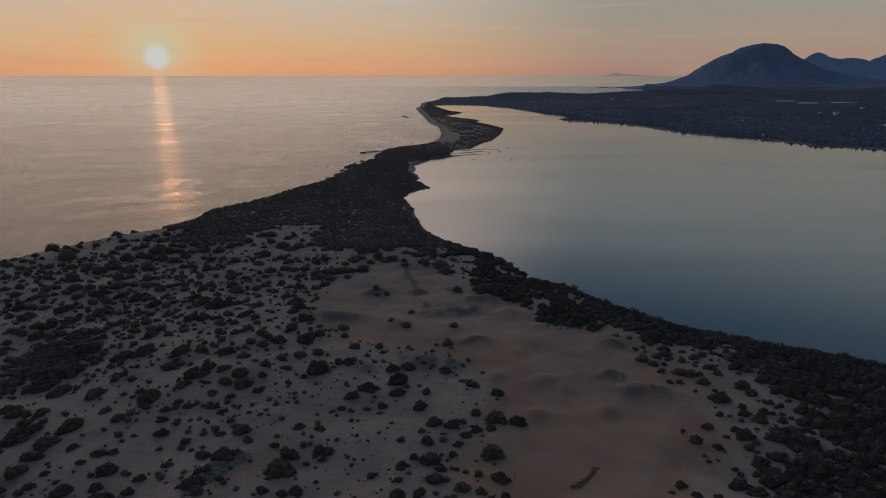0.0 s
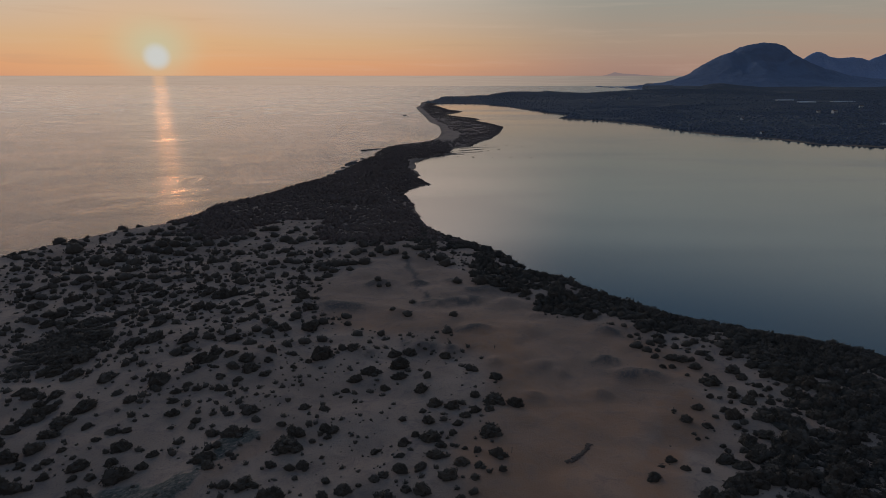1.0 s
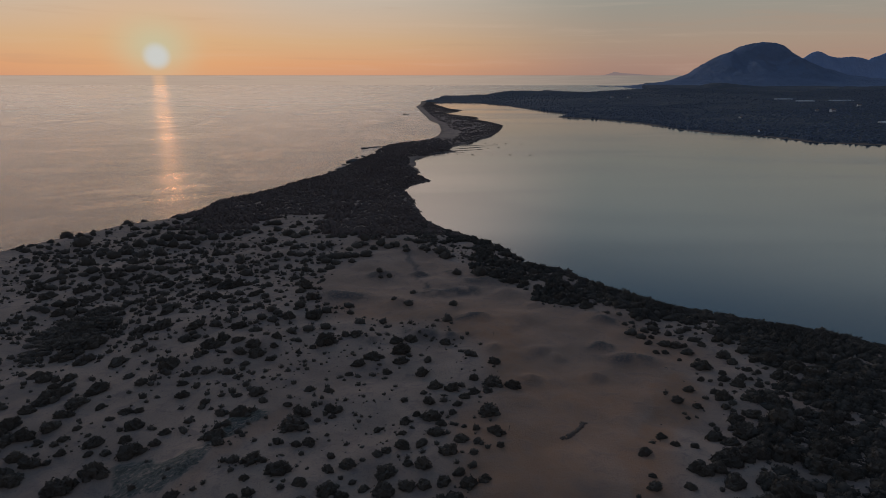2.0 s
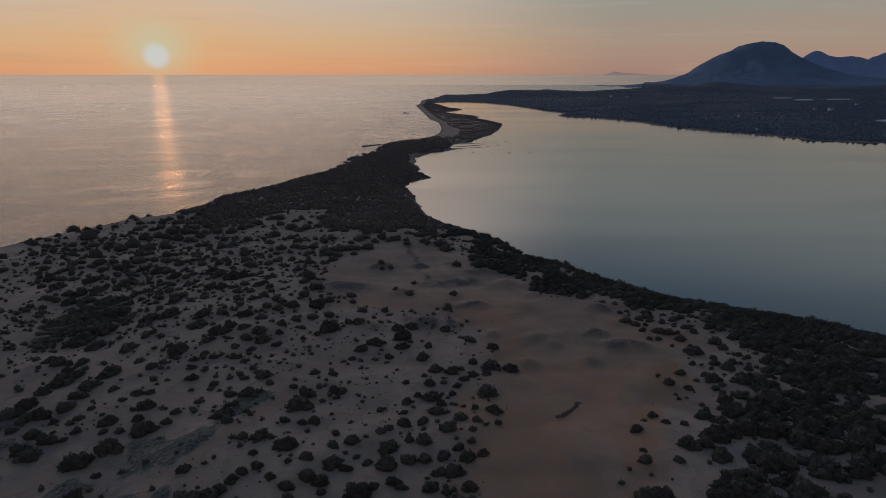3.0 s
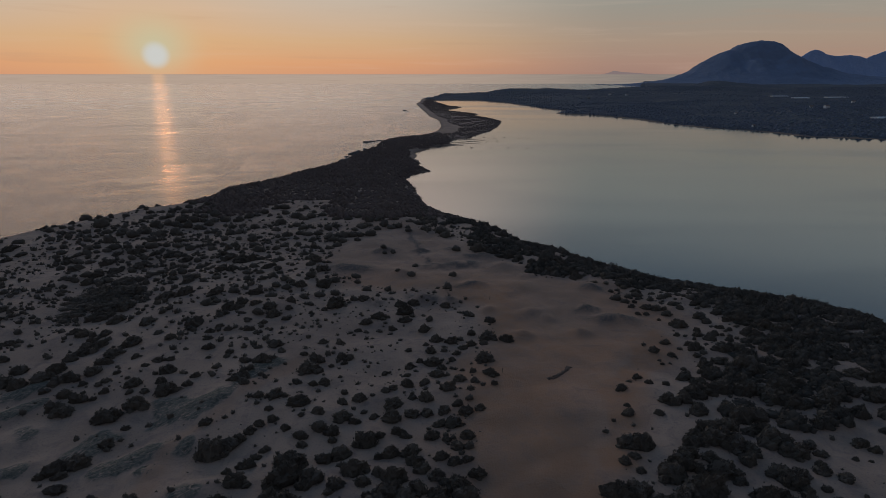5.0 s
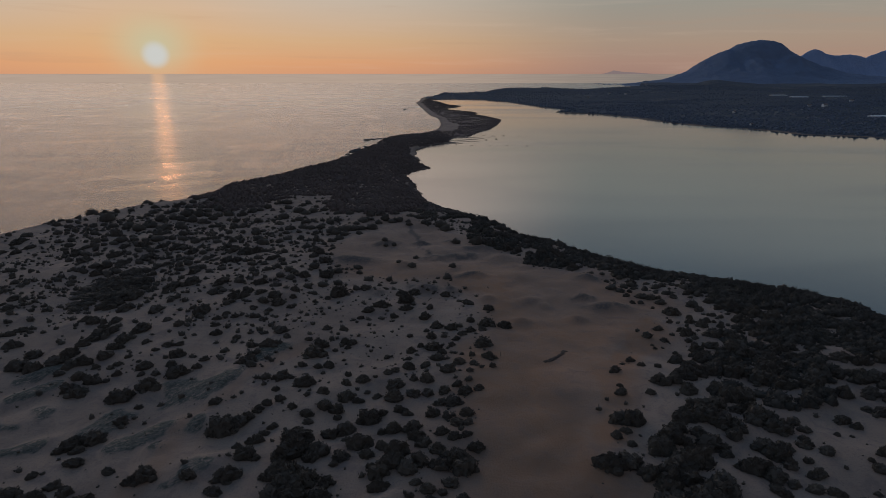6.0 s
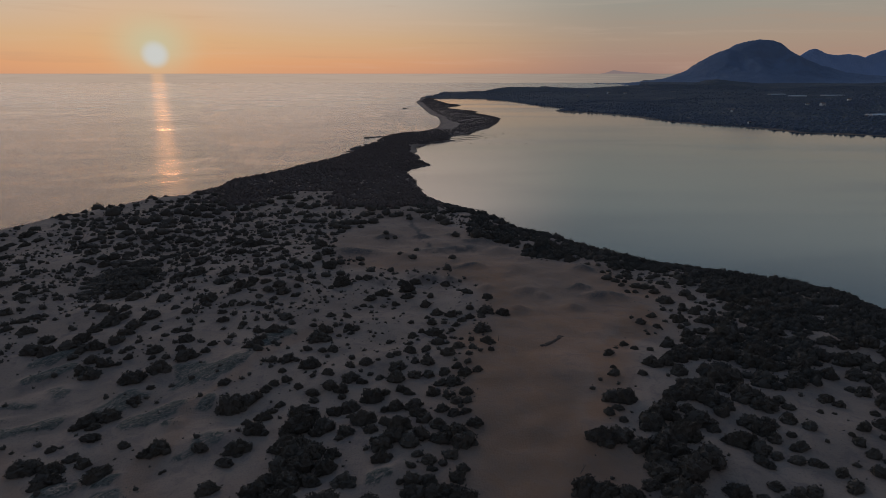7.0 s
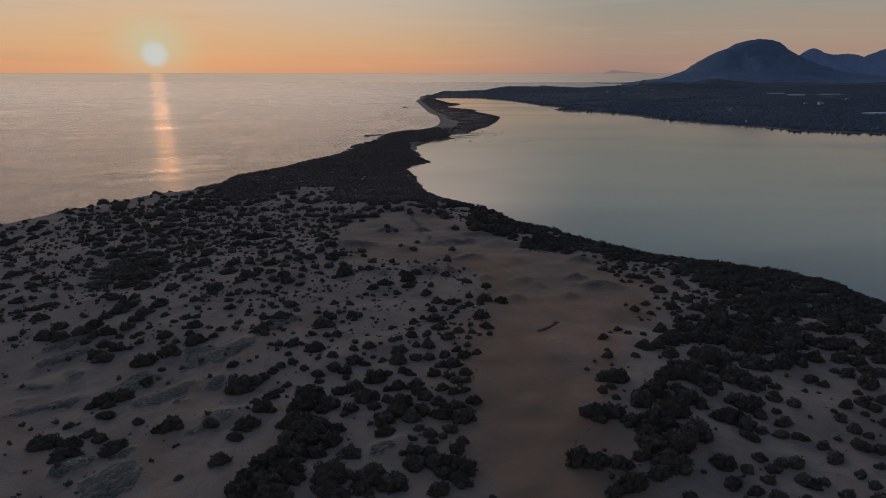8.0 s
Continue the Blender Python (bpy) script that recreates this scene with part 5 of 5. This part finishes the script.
def wood_depth(x, y):
    """How far inside the closed wood of the neck a place lies."""
    return away(x, y, WOOD + WOOD[:1]) * np.where(within(x, y, WOOD), 1, -1) + (wavy(x, y, 22, 21) - 0.5) * 16 + (wavy(x, y, 7, 24) - 0.5) * 10


def in_thicket(x, y):
    close = np.zeros(x.shape, bool)
    for ring in THICKETS:
        close |= within(x + (wavy(x, y, 5, 20) - 0.5) * 4, y + (wavy(x, y, 6, 34) - 0.5) * 5, ring)
    return close


def bar_bushes():
    """Small scrub between the larger bushes."""
    x, y, pick, rnd = jittered(-240, 150, 60, 335, 2.4, 31)
    z, edge, sea, _ = ground_height(x, y)
    lag = away(x, y, LAGOON_SHORE)
    open_sand = within(x, y, HOLLOW) | (away(x, y, HOLLOW + HOLLOW[:1]) < 2.5)
    field = (0.16 + 0.22 * smooth(y, 130, 200)) * (1 - 0.55 * smooth(x, -55, -85)) * smooth(wavy(x, y, 11, 22), 0.15, 0.45) * smooth(y, 75, 125) * (1 - 0.6 * smooth(x, -70, -90) * smooth(y, 150, 110))
    strip = 0.85 * smooth(lag, 12 + 10 * smooth(y, 220, 160), 4) + 0.35 * smooth(lag, 45, 15)
    share = np.where(open_sand, 0, np.maximum(field, strip)) * smooth(sea, 10, 20) * smooth(lag, 0.3, 1.5)
    keep = (edge > 0.4) & (pick < share) & free_of(x, y, PLANTED, 0.36) & ~in_thicket(x, y) & (wood_depth(x, y) < 2)
    wide = (0.9 + 1.7 * rnd ** 1.5) * (1 + 0.9 * smooth(lag, 16, 5))
    rows = np.stack([x, y, z - 0.08, wide, wide * (0.34 + 0.2 * rnd)], 1)[keep]
    strew("dune_scrub", rows, SMALL, LEAF, "scattered dark evergreen scrub over the farther dunes", "scrub", 5)


def thickets():
    """Closed bushes, crown to crown."""
    x, y, pick, rnd = jittered(-125, 150, 74, 320, 2.2, 36)
    z, edge, sea, _ = ground_height(x, y)
    keep = (edge > 0.3) & in_thicket(x, y) & (pick < 0.93 - 0.75 * smooth(wavy(x, y, 6, 37), 0.5, 0.75) * (smooth(y, 150, 125) + smooth(y, 192, 202)))
    wide = (2.6 + 3.4 * rnd) * (1 - 0.2 * smooth(y, 190, 205))
    rows = np.stack([x, y, z - 0.2, wide, (0.6 + 1.7 * wavy(x, y, 8, 35) + 0.9 * pick) * np.where(x < 0, 0.7, 1.0) * (0.7 + 0.3 * smooth(edge, 0, 6))], 1)[keep]
    shapes = [shape_of(190 + i, 3, 84, 0.045, 0.05, 0.3, 3) for i in range(8)]
    strew("coastal_thicket", rows[rows[:, 0] > 0], shapes, LEAF_SHADED, "closed dark evergreen thicket above the lagoon shore", "thicket", 16)
    strew("dune_thicket", rows[rows[:, 0] < 0], shapes, LEAF, "long closed dark juniper thicket on a dune ridge", "thicket", 17)


def bar_seedlings():
    x, y, pick, rnd = jittered(-170, 125, 20, 260, 1.7, 37)
    z, edge, sea, _ = ground_height(x, y)
    lag = away(x, y, LAGOON_SHORE)
    inner = within(x, y, HOLLOW)
    chance = 0.27 * smooth(wavy(x, y, 12, 25), 0.3, 0.65) * smooth(x, 25, -10) * (0.25 + 0.75 * smooth(y, 55, 100)) + 0.05
    keep = (edge > 4) & ~inner & (pick < chance) & free_of(x, y, PLANTED, 0.5)
    wide = (0.4 + 1.3 * rnd ** 2.2) * (1 + 0.75 * smooth(y, 80, 110) * smooth(x, -35, -55))
    rows = np.stack([x, y, z - 0.03, wide, wide * 0.5], 1)[keep]
    strew("seedling_shrubs", rows, TINY, LEAF, "tiny dark shrubs dotted over bare sand", "shrub", 6)


def bar_woods():
    x, y, pick, rnd = jittered(-190, 60, 255, 780, 2.5, 33)
    z, edge, sea, _ = ground_height(x, y)
    lag = away(x, y, LAGOON_SHORE)
    share = smooth(wood_depth(x, y), -4, 4) * smooth(sea, 2, 5) * smooth(lag - 6 * smooth(y, 490, 520) * smooth(y, 610, 585), 0.5, 3)
    share = share * (1 - 0.8 * smooth(y, 640, 720)) * np.where((y > 628) & (x > 10), 0.0, 1.0)
    keep = (edge > 0.8) & (pick < share) & free_of(x, y, [b for b in PLANTED if b[1] > 240], 0.3)
    wide = 2.5 + 3.0 * rnd ** 2
    high = (0.6 + 2.0 * wavy(x, y, 14, 27) + 0.9 * rnd ** 2) * (1 - 0.35 * smooth(y, 560, 700)) * (0.5 + 0.5 * smooth(edge, 0, 9))
    rows = np.stack([x, y, z - 0.2, wide, high], 1)[keep]
    strew("maquis_wood", rows, CROWN, LEAF_WOOD, "closed dark green maquis wood on the sandbar", "wood", 7)
    x, y, pick, rnd = jittered(-90, 130, 640, 1850, 3.6, 34)
    z, edge, sea, _ = ground_height(x, y)
    lag = away(x, y, LAGOON_SHORE)
    share = smooth(sea, 10 + 16 * smooth(y, 960, 840), 20 + 16 * smooth(y, 960, 840)) * (0.3 + 0.5 * smooth(wavy(x, y, 22, 28), 0.35, 0.6) + 0.7 * smooth(lag, 35, 12))
    keep = (edge > 2) & (pick < share * smooth(y, 640, 700))
    wide = 1.8 + 2.6 * rnd
    rows = np.stack([x, y, z - 0.2, wide, wide * 0.42], 1)[keep]
    strew("far_spit_scrub", rows, FAR_CROWN, LEAF_WOOD, "speckled dark scrub behind the far beach", "scrub", 8)


def mainland_trees():
    rows = []
    for x0, x1, y0, y1, gap in ((120, 1500, 560, 1500, 8.0), (-60, 1900, 1500, 2700, 16.0)):
        x, y, pick, rnd = jittered(x0, x1, y0, y1, gap, 35)
        z, edge, sea, reach = ground_height(x, y)
        share = 0.2 + 0.6 * smooth(wavy(x, y, 120, 29), 0.35, 0.6) + 0.4 * smooth(wavy(x * 0.3, y, 30, 30), 0.4, 0.6) + 0.8 * smooth(reach, 40, 10)
        keep = (reach > 9) & (pick < share) & (x < 0.8 * y + 120)
        wide = 4.5 + 4 * rnd
        high = wide * (0.22 + 0.22 * pick + 0.2 * smooth(reach, 40, 12) + 0.15 * smooth(y, 1900, 2200))
        rows.append(np.stack([x, y, z - 0.3, wide, high], 1)[keep])
    strew("mainland_woods", np.concatenate(rows), FAR_CROWN, LEAF_HAZED, "dark trees and hedges over the far lagoon shore", "wood", 9)


def far_bushes():
    rng = np.random.RandomState(44)
    rows = [(x, y, tall_at(x, y) - 0.1, w * 1.05, w * rng.uniform(0.38, 0.55)) for x, y, w in FAR_BIG + FAR_MIDDLE]
    strew("far_juniper_bushes", rows, [shape_of(180 + i, 1 + i % 3, 150, 0.042, 0.018, 0.3, 1 + i % 3, 2) for i in range(9)], LEAF, "rounded dark juniper bushes on the farther dunes", "bush", 15)


far_bushes()
bar_bushes()
thickets()
bar_seedlings()
bar_woods()
mainland_trees()


# ---------------------------------------------------------------- small things
def part(name, bm, mat, parent, label=""):
    """One mesh object under a thing."""
    me = bpy.data.meshes.new(name)
    bm.to_mesh(me)
    bm.free()
    me.materials.append(mat)
    ob = new(name, me)
    ob.parent = parent
    if label:
        ob["label"] = label
    return ob


def block(bm, x0, x1, y0, y1, z0, z1):
    return bmesh.ops.create_cube(bm, size=1, matrix=Matrix.Translation(((x0 + x1) / 2, (y0 + y1) / 2, (z0 + z1) / 2)) @ Matrix.Diagonal((x1 - x0, y1 - y0, z1 - z0, 1)))


def rod(bm, a, b, r0, r1, sides=6):
    a, b = Vector(a), Vector(b)
    turn = (b - a).to_track_quat("Z", "Y").to_matrix().to_4x4()
    bmesh.ops.create_cone(bm, cap_ends=True, segments=sides, radius1=r0, radius2=r1, depth=(b - a).length, matrix=Matrix.Translation((a + b) / 2) @ turn)


ROCK = plain_material("wet_shore_rock", (0.10, 0.09, 0.08), 0.6, 0.4, 0.8)
STAKE = plain_material("weathered_timber", (0.13, 0.11, 0.09), 0.85, 0.4, 2.0)
PLASTER = plain_material("white_plaster", (0.78, 0.77, 0.74), 0.8, 0.15, 0.4)
TILES = plain_material("clay_roof_tiles", (0.24, 0.19, 0.165), 0.85, 0.3, 0.8)
SHUTTER = plain_material("dark_window_opening", (0.05, 0.05, 0.055), 0.3, 0.2, 1.0)
FILM = plain_material("greenhouse_film", (0.55, 0.58, 0.60), 0.35, 0.15, 0.2)
STEEL = plain_material("galvanised_frame", (0.4, 0.41, 0.42), 0.5, 0.2, 1.0)


def shore_rock(x, y, wide, high, seed):
    rng = np.random.RandomState(seed)
    bm = bmesh.new()
    bmesh.ops.create_icosphere(bm, subdivisions=3, radius=0.5)
    off = Vector(rng.uniform(-50, 50, 3))
    for v in bm.verts:
        k = 1 + 0.5 * noise.noise(v.co * 2.2 + off) + 0.22 * noise.noise(v.co * 6 + off)
        v.co = Vector((v.co.x * k * wide, v.co.y * k * wide * 0.7, v.co.z * k * high * 1.4))
    me = bpy.data.meshes.new("shore_rock")
    bm.to_mesh(me)
    bm.free()
    me.materials.append(ROCK)
    ob = tagged(new("shore_rock", me), "dark jagged rock awash at the sea's edge", "rock", "rocks along the shore")
    ob.matrix_basis = pose(x, y, 0.1 * high, 0, 0, rng.uniform(-25, 25))


for i, (x, y, wide, high) in enumerate(((-86, 668, 9, 1.6), (-80, 677, 8, 1.2), (-73, 683, 8, 1.0), (-66, 686, 6, 1.0), (-87, 557, 7, 2.0), (-83, 568, 9, 2.2), (-88, 514, 8, 1.8),
                                        (-84, 520, 8, 2.2), (-91, 497, 6, 1.2), (-89, 540, 4, 1.0), (-106, 564, 2.5, 0.35), (-79, 1283, 9, 1.8), (-71, 1266, 6, 1.2),
                                        (-93, 486, 4, 1.0), (-95, 500, 3, 0.7), (-79, 600, 5, 1.2), (-96, 468, 4, 0.9), (-84, 590, 3, 0.8))):
    shore_rock(x, y, wide, high, 200 + i)


def fish_stakes():
    thing = tagged(new("fish_trap_stakes"), "leaning weathered timber stakes of a fish trap standing in shallow water", "stakes", "fish trap stakes in the lagoon")
    for name, a, b in (("stake", (0, 0, -1.2), (1.6, 0.3, 0.7)), ("stake", (2.2, 0.2, -1.2), (0.9, 0.1, 0.6)), ("crossbar", (-0.6, 0.1, 0.3), (2.6, 0.4, 0.5))):
        bm = bmesh.new()
        rod(bm, a, b, 0.16, 0.11)
        part(name, bm, STAKE, thing)
    return thing


first = fish_stakes()
for i, (x, y) in enumerate(((49, 723), (61, 723), (75, 718), (92, 712), (101, 712), (61, 679), (49, 668), (15, 617), (31, 612), (50, 612), (67, 612), (87, 608))):
    m = pose(x, y, 0, 0, 0, (i * 67) % 360)
    if i == 0:
        first.matrix_basis = m
    else:
        copy_thing(first, m)


def house(name, x, y, wide, deep, high, turn, label):
    """A plain gabled house: walls, roof, door and windows."""
    thing = tagged(new(name), label, "house")
    bm = bmesh.new()
    block(bm, -wide / 2, wide / 2, -deep / 2, deep / 2, -1.5, high)
    top = high + deep * 0.3
    ends = [[bm.verts.new((s * wide / 2, -deep / 2, high)), bm.verts.new((s * wide / 2, deep / 2, high)), bm.verts.new((s * wide / 2, 0, top))] for s in (-1, 1)]
    for e in ends:
        bm.faces.new(e)
    part("wall", bm, PLASTER, thing)
    bm = bmesh.new()
    for s in (-1, 1):
        low, ridge_ = (s * (deep / 2 + 0.4), high - 0.25), (0.0, top + 0.05)
        under = [bm.verts.new((q * (wide / 2 + 0.4), a, b)) for q in (-1, 1) for a, b in (low, ridge_)]
        upper = [bm.verts.new((v.co.x, v.co.y, v.co.z + 0.25)) for v in under]
        for f in ((0, 1, 3, 2), (4, 5, 7, 6), (0, 1, 5, 4), (2, 3, 7, 6), (0, 2, 6, 4), (1, 3, 7, 5)):
            bm.faces.new([(under + upper)[k] for k in f])
    bmesh.ops.recalc_face_normals(bm, faces=bm.faces)
    part("roof", bm, TILES, thing)
    bm = bmesh.new()
    block(bm, -0.5, 0.5, -deep / 2 - 0.06, -deep / 2 + 0.1, 0.0, 2.1)
    part("door", bm, SHUTTER, thing, "dark timber door")
    for q in (-0.3, 0.3):
        bm = bmesh.new()
        block(bm, q * wide - 0.6, q * wide + 0.6, -deep / 2 - 0.05, -deep / 2 + 0.1, 1.0, 2.3)
        part("window", bm, SHUTTER, thing)
    thing.matrix_basis = pose(x, y, tall_at(x, y), 0, 0, turn)


house("house", 714, 1140, 9, 6, 4.0, 15, "white plastered house with a clay tile roof among trees")
house("house", 704, 1172, 6, 4, 2.8, -10, "small white outbuilding with a clay tile roof")
house("house", 501, 1863, 8, 6, 3.5, 20, "white house on a low wooded hill")
house("house", 404, 1715, 7, 5, 3, -15, "pale house among trees near the lagoon")
house("house", 543, 1837, 7, 5, 3, 5, "pale low house on a wooded hill")
house("house", 516, 1075, 5, 4, 2.5, 30, "small pale farm shed among trees")
house("house", 839, 1258, 7, 5, 3.2, -5, "pale farmhouse with a clay tile roof")
house("boat_shed", 434, 842, 3.5, 3, 2.4, 20, "small pale shed on the lagoon shore")


def greenhouse(x, y, long, bays, turn, label):
    """A row of arched tunnels under film."""
    thing = tagged(new("greenhouse"), label, "greenhouse", "greenhouses on the plain")
    for b in range(bays):
        bm = bmesh.new()
        rows = []
        for e in (-long / 2, long / 2):
            rows.append([bm.verts.new((e, b * 8 + 4 * math.cos(a * math.pi / 8), 0.9 + 1.6 * math.sin(a * math.pi / 8))) for a in range(9)])
            rows[-1] = [bm.verts.new((e, b * 8 + 4, 0))] + rows[-1] + [bm.verts.new((e, b * 8 - 4, 0))]
        for k in range(10):
            bm.faces.new((rows[0][k], rows[0][k + 1], rows[1][k + 1], rows[1][k]))
        bm.faces.new(rows[0])
        bm.faces.new(rows[1][::-1])
        tunnel = part("tunnel", bm, FILM, thing)
        for e in (-long / 2 - 0.1, long / 2 + 0.1):
            bm = bmesh.new()
            block(bm, e - 0.08, e + 0.08, b * 8 - 4, b * 8 + 4, 0.8, 1.0)
            part("end_frame", bm, STEEL, tunnel)
    thing.matrix_basis = pose(x, y, tall_at(x, y) + 0.4, 0, 0, turn)


greenhouse(870, 1597, 42, 2, 4, "long white film greenhouse on the far plain")
greenhouse(836, 1442, 36, 2, -3, "white film greenhouse beside dark fields")
greenhouse(920, 1443, 50, 2, 2, "long pale film greenhouse before the mountain")
greenhouse(676, 921, 40, 2, 8, "pale green film greenhouse near the lagoon")


def dead_branch(x, y, long, lean, turn, label):
    thing = tagged(new("dead_branch"), label, "branch", "dead branches on the sand")
    limbs = (("limb", (0, 0, -0.1), (lean * long, 0, long * (1 - 0.5 * lean)), 0.07, 0.03), ("twig", (lean * long * 0.5, 0, long * 0.45), (lean * long * 0.9, long * 0.25, long * 0.7), 0.03, 0.012),
             ("twig", (lean * long * 0.3, 0, long * 0.3), (-long * 0.05, -long * 0.2, long * 0.6), 0.03, 0.012))
    for name, a, b, r0, r1 in limbs:
        bm = bmesh.new()
        rod(bm, a, b, r0, r1)
        part(name, bm, BARK, thing)
    thing.matrix_basis = pose(x, y, tall_at(x, y), 0, 0, turn)


dead_branch(13.8, 102.4, 1.4, 0.15, 30, "bare upright dead branch standing in open sand")
dead_branch(14.6, 153.8, 1.2, 0.3, 100, "short dead branch leaning in open sand")
dead_branch(23.1, 48.8, 2.0, 0.5, 20, "leaning dead branch beside a juniper bush")


def litter_line():
    """A strand of dark dry litter that lies across the bare sand."""
    rng = np.random.RandomState(4)
    line = ((24.4, 99.4), (26.2, 100.2), (27.6, 101.6), (29.2, 103.6), (30.4, 105.9))
    rows = []
    for (ax, ay), (bx, by) in zip(line, line[1:]):
        for s in np.linspace(0, 1, 22):
            x, y = ax + (bx - ax) * s + rng.normal() * 0.2, ay + (by - ay) * s + rng.normal() * 0.2
            w = rng.uniform(0.5, 1.1)
            rows.append((x, y, tall_at(x, y) - 0.03, w, w * 0.3))
    strew("dry_litter", rows, SMALL, LITTER, "dark strand of dry plant litter on bare sand", "litter", 12)


litter_line()


def herb_tufts():
    x, y, pick, rnd = jittered(-110, 20, 20, 130, 0.75, 41)
    keep = pick < 0.35 * herb_cover(x, y)
    x, y, rnd = x[keep], y[keep], rnd[keep]
    z = ground_height(x, y)[0]
    wide = 0.2 + 0.3 * rnd
    strew("herb_tufts", np.stack([x, y, z - 0.02, wide, wide * 0.35], 1), [shape_of(160 + i, 2, 5, 0.25, 0.25, 0.5, 0) for i in range(4)], HERB,
          "grey-green low herb tufts in beds on the sand", "herbs", 13)


def dry_grass():
    x, y, pick, rnd = jittered(-50, 70, 130, 230, 0.9, 43)
    keep = pick < 0.5 * crust_cover(x, y)
    x, y, rnd = x[keep], y[keep], rnd[keep]
    z = ground_height(x, y)[0]
    wide = 0.18 + 0.25 * rnd
    strew("dry_grass", np.stack([x, y, z - 0.02, wide, wide * 0.4], 1), [shape_of(170 + i, 2, 5, 0.22, 0.3, 0.6, 0) for i in range(4)], HERB,
          "thin dry grass on dark-capped sand mounds", "grass", 14)


herb_tufts()
dry_grass()
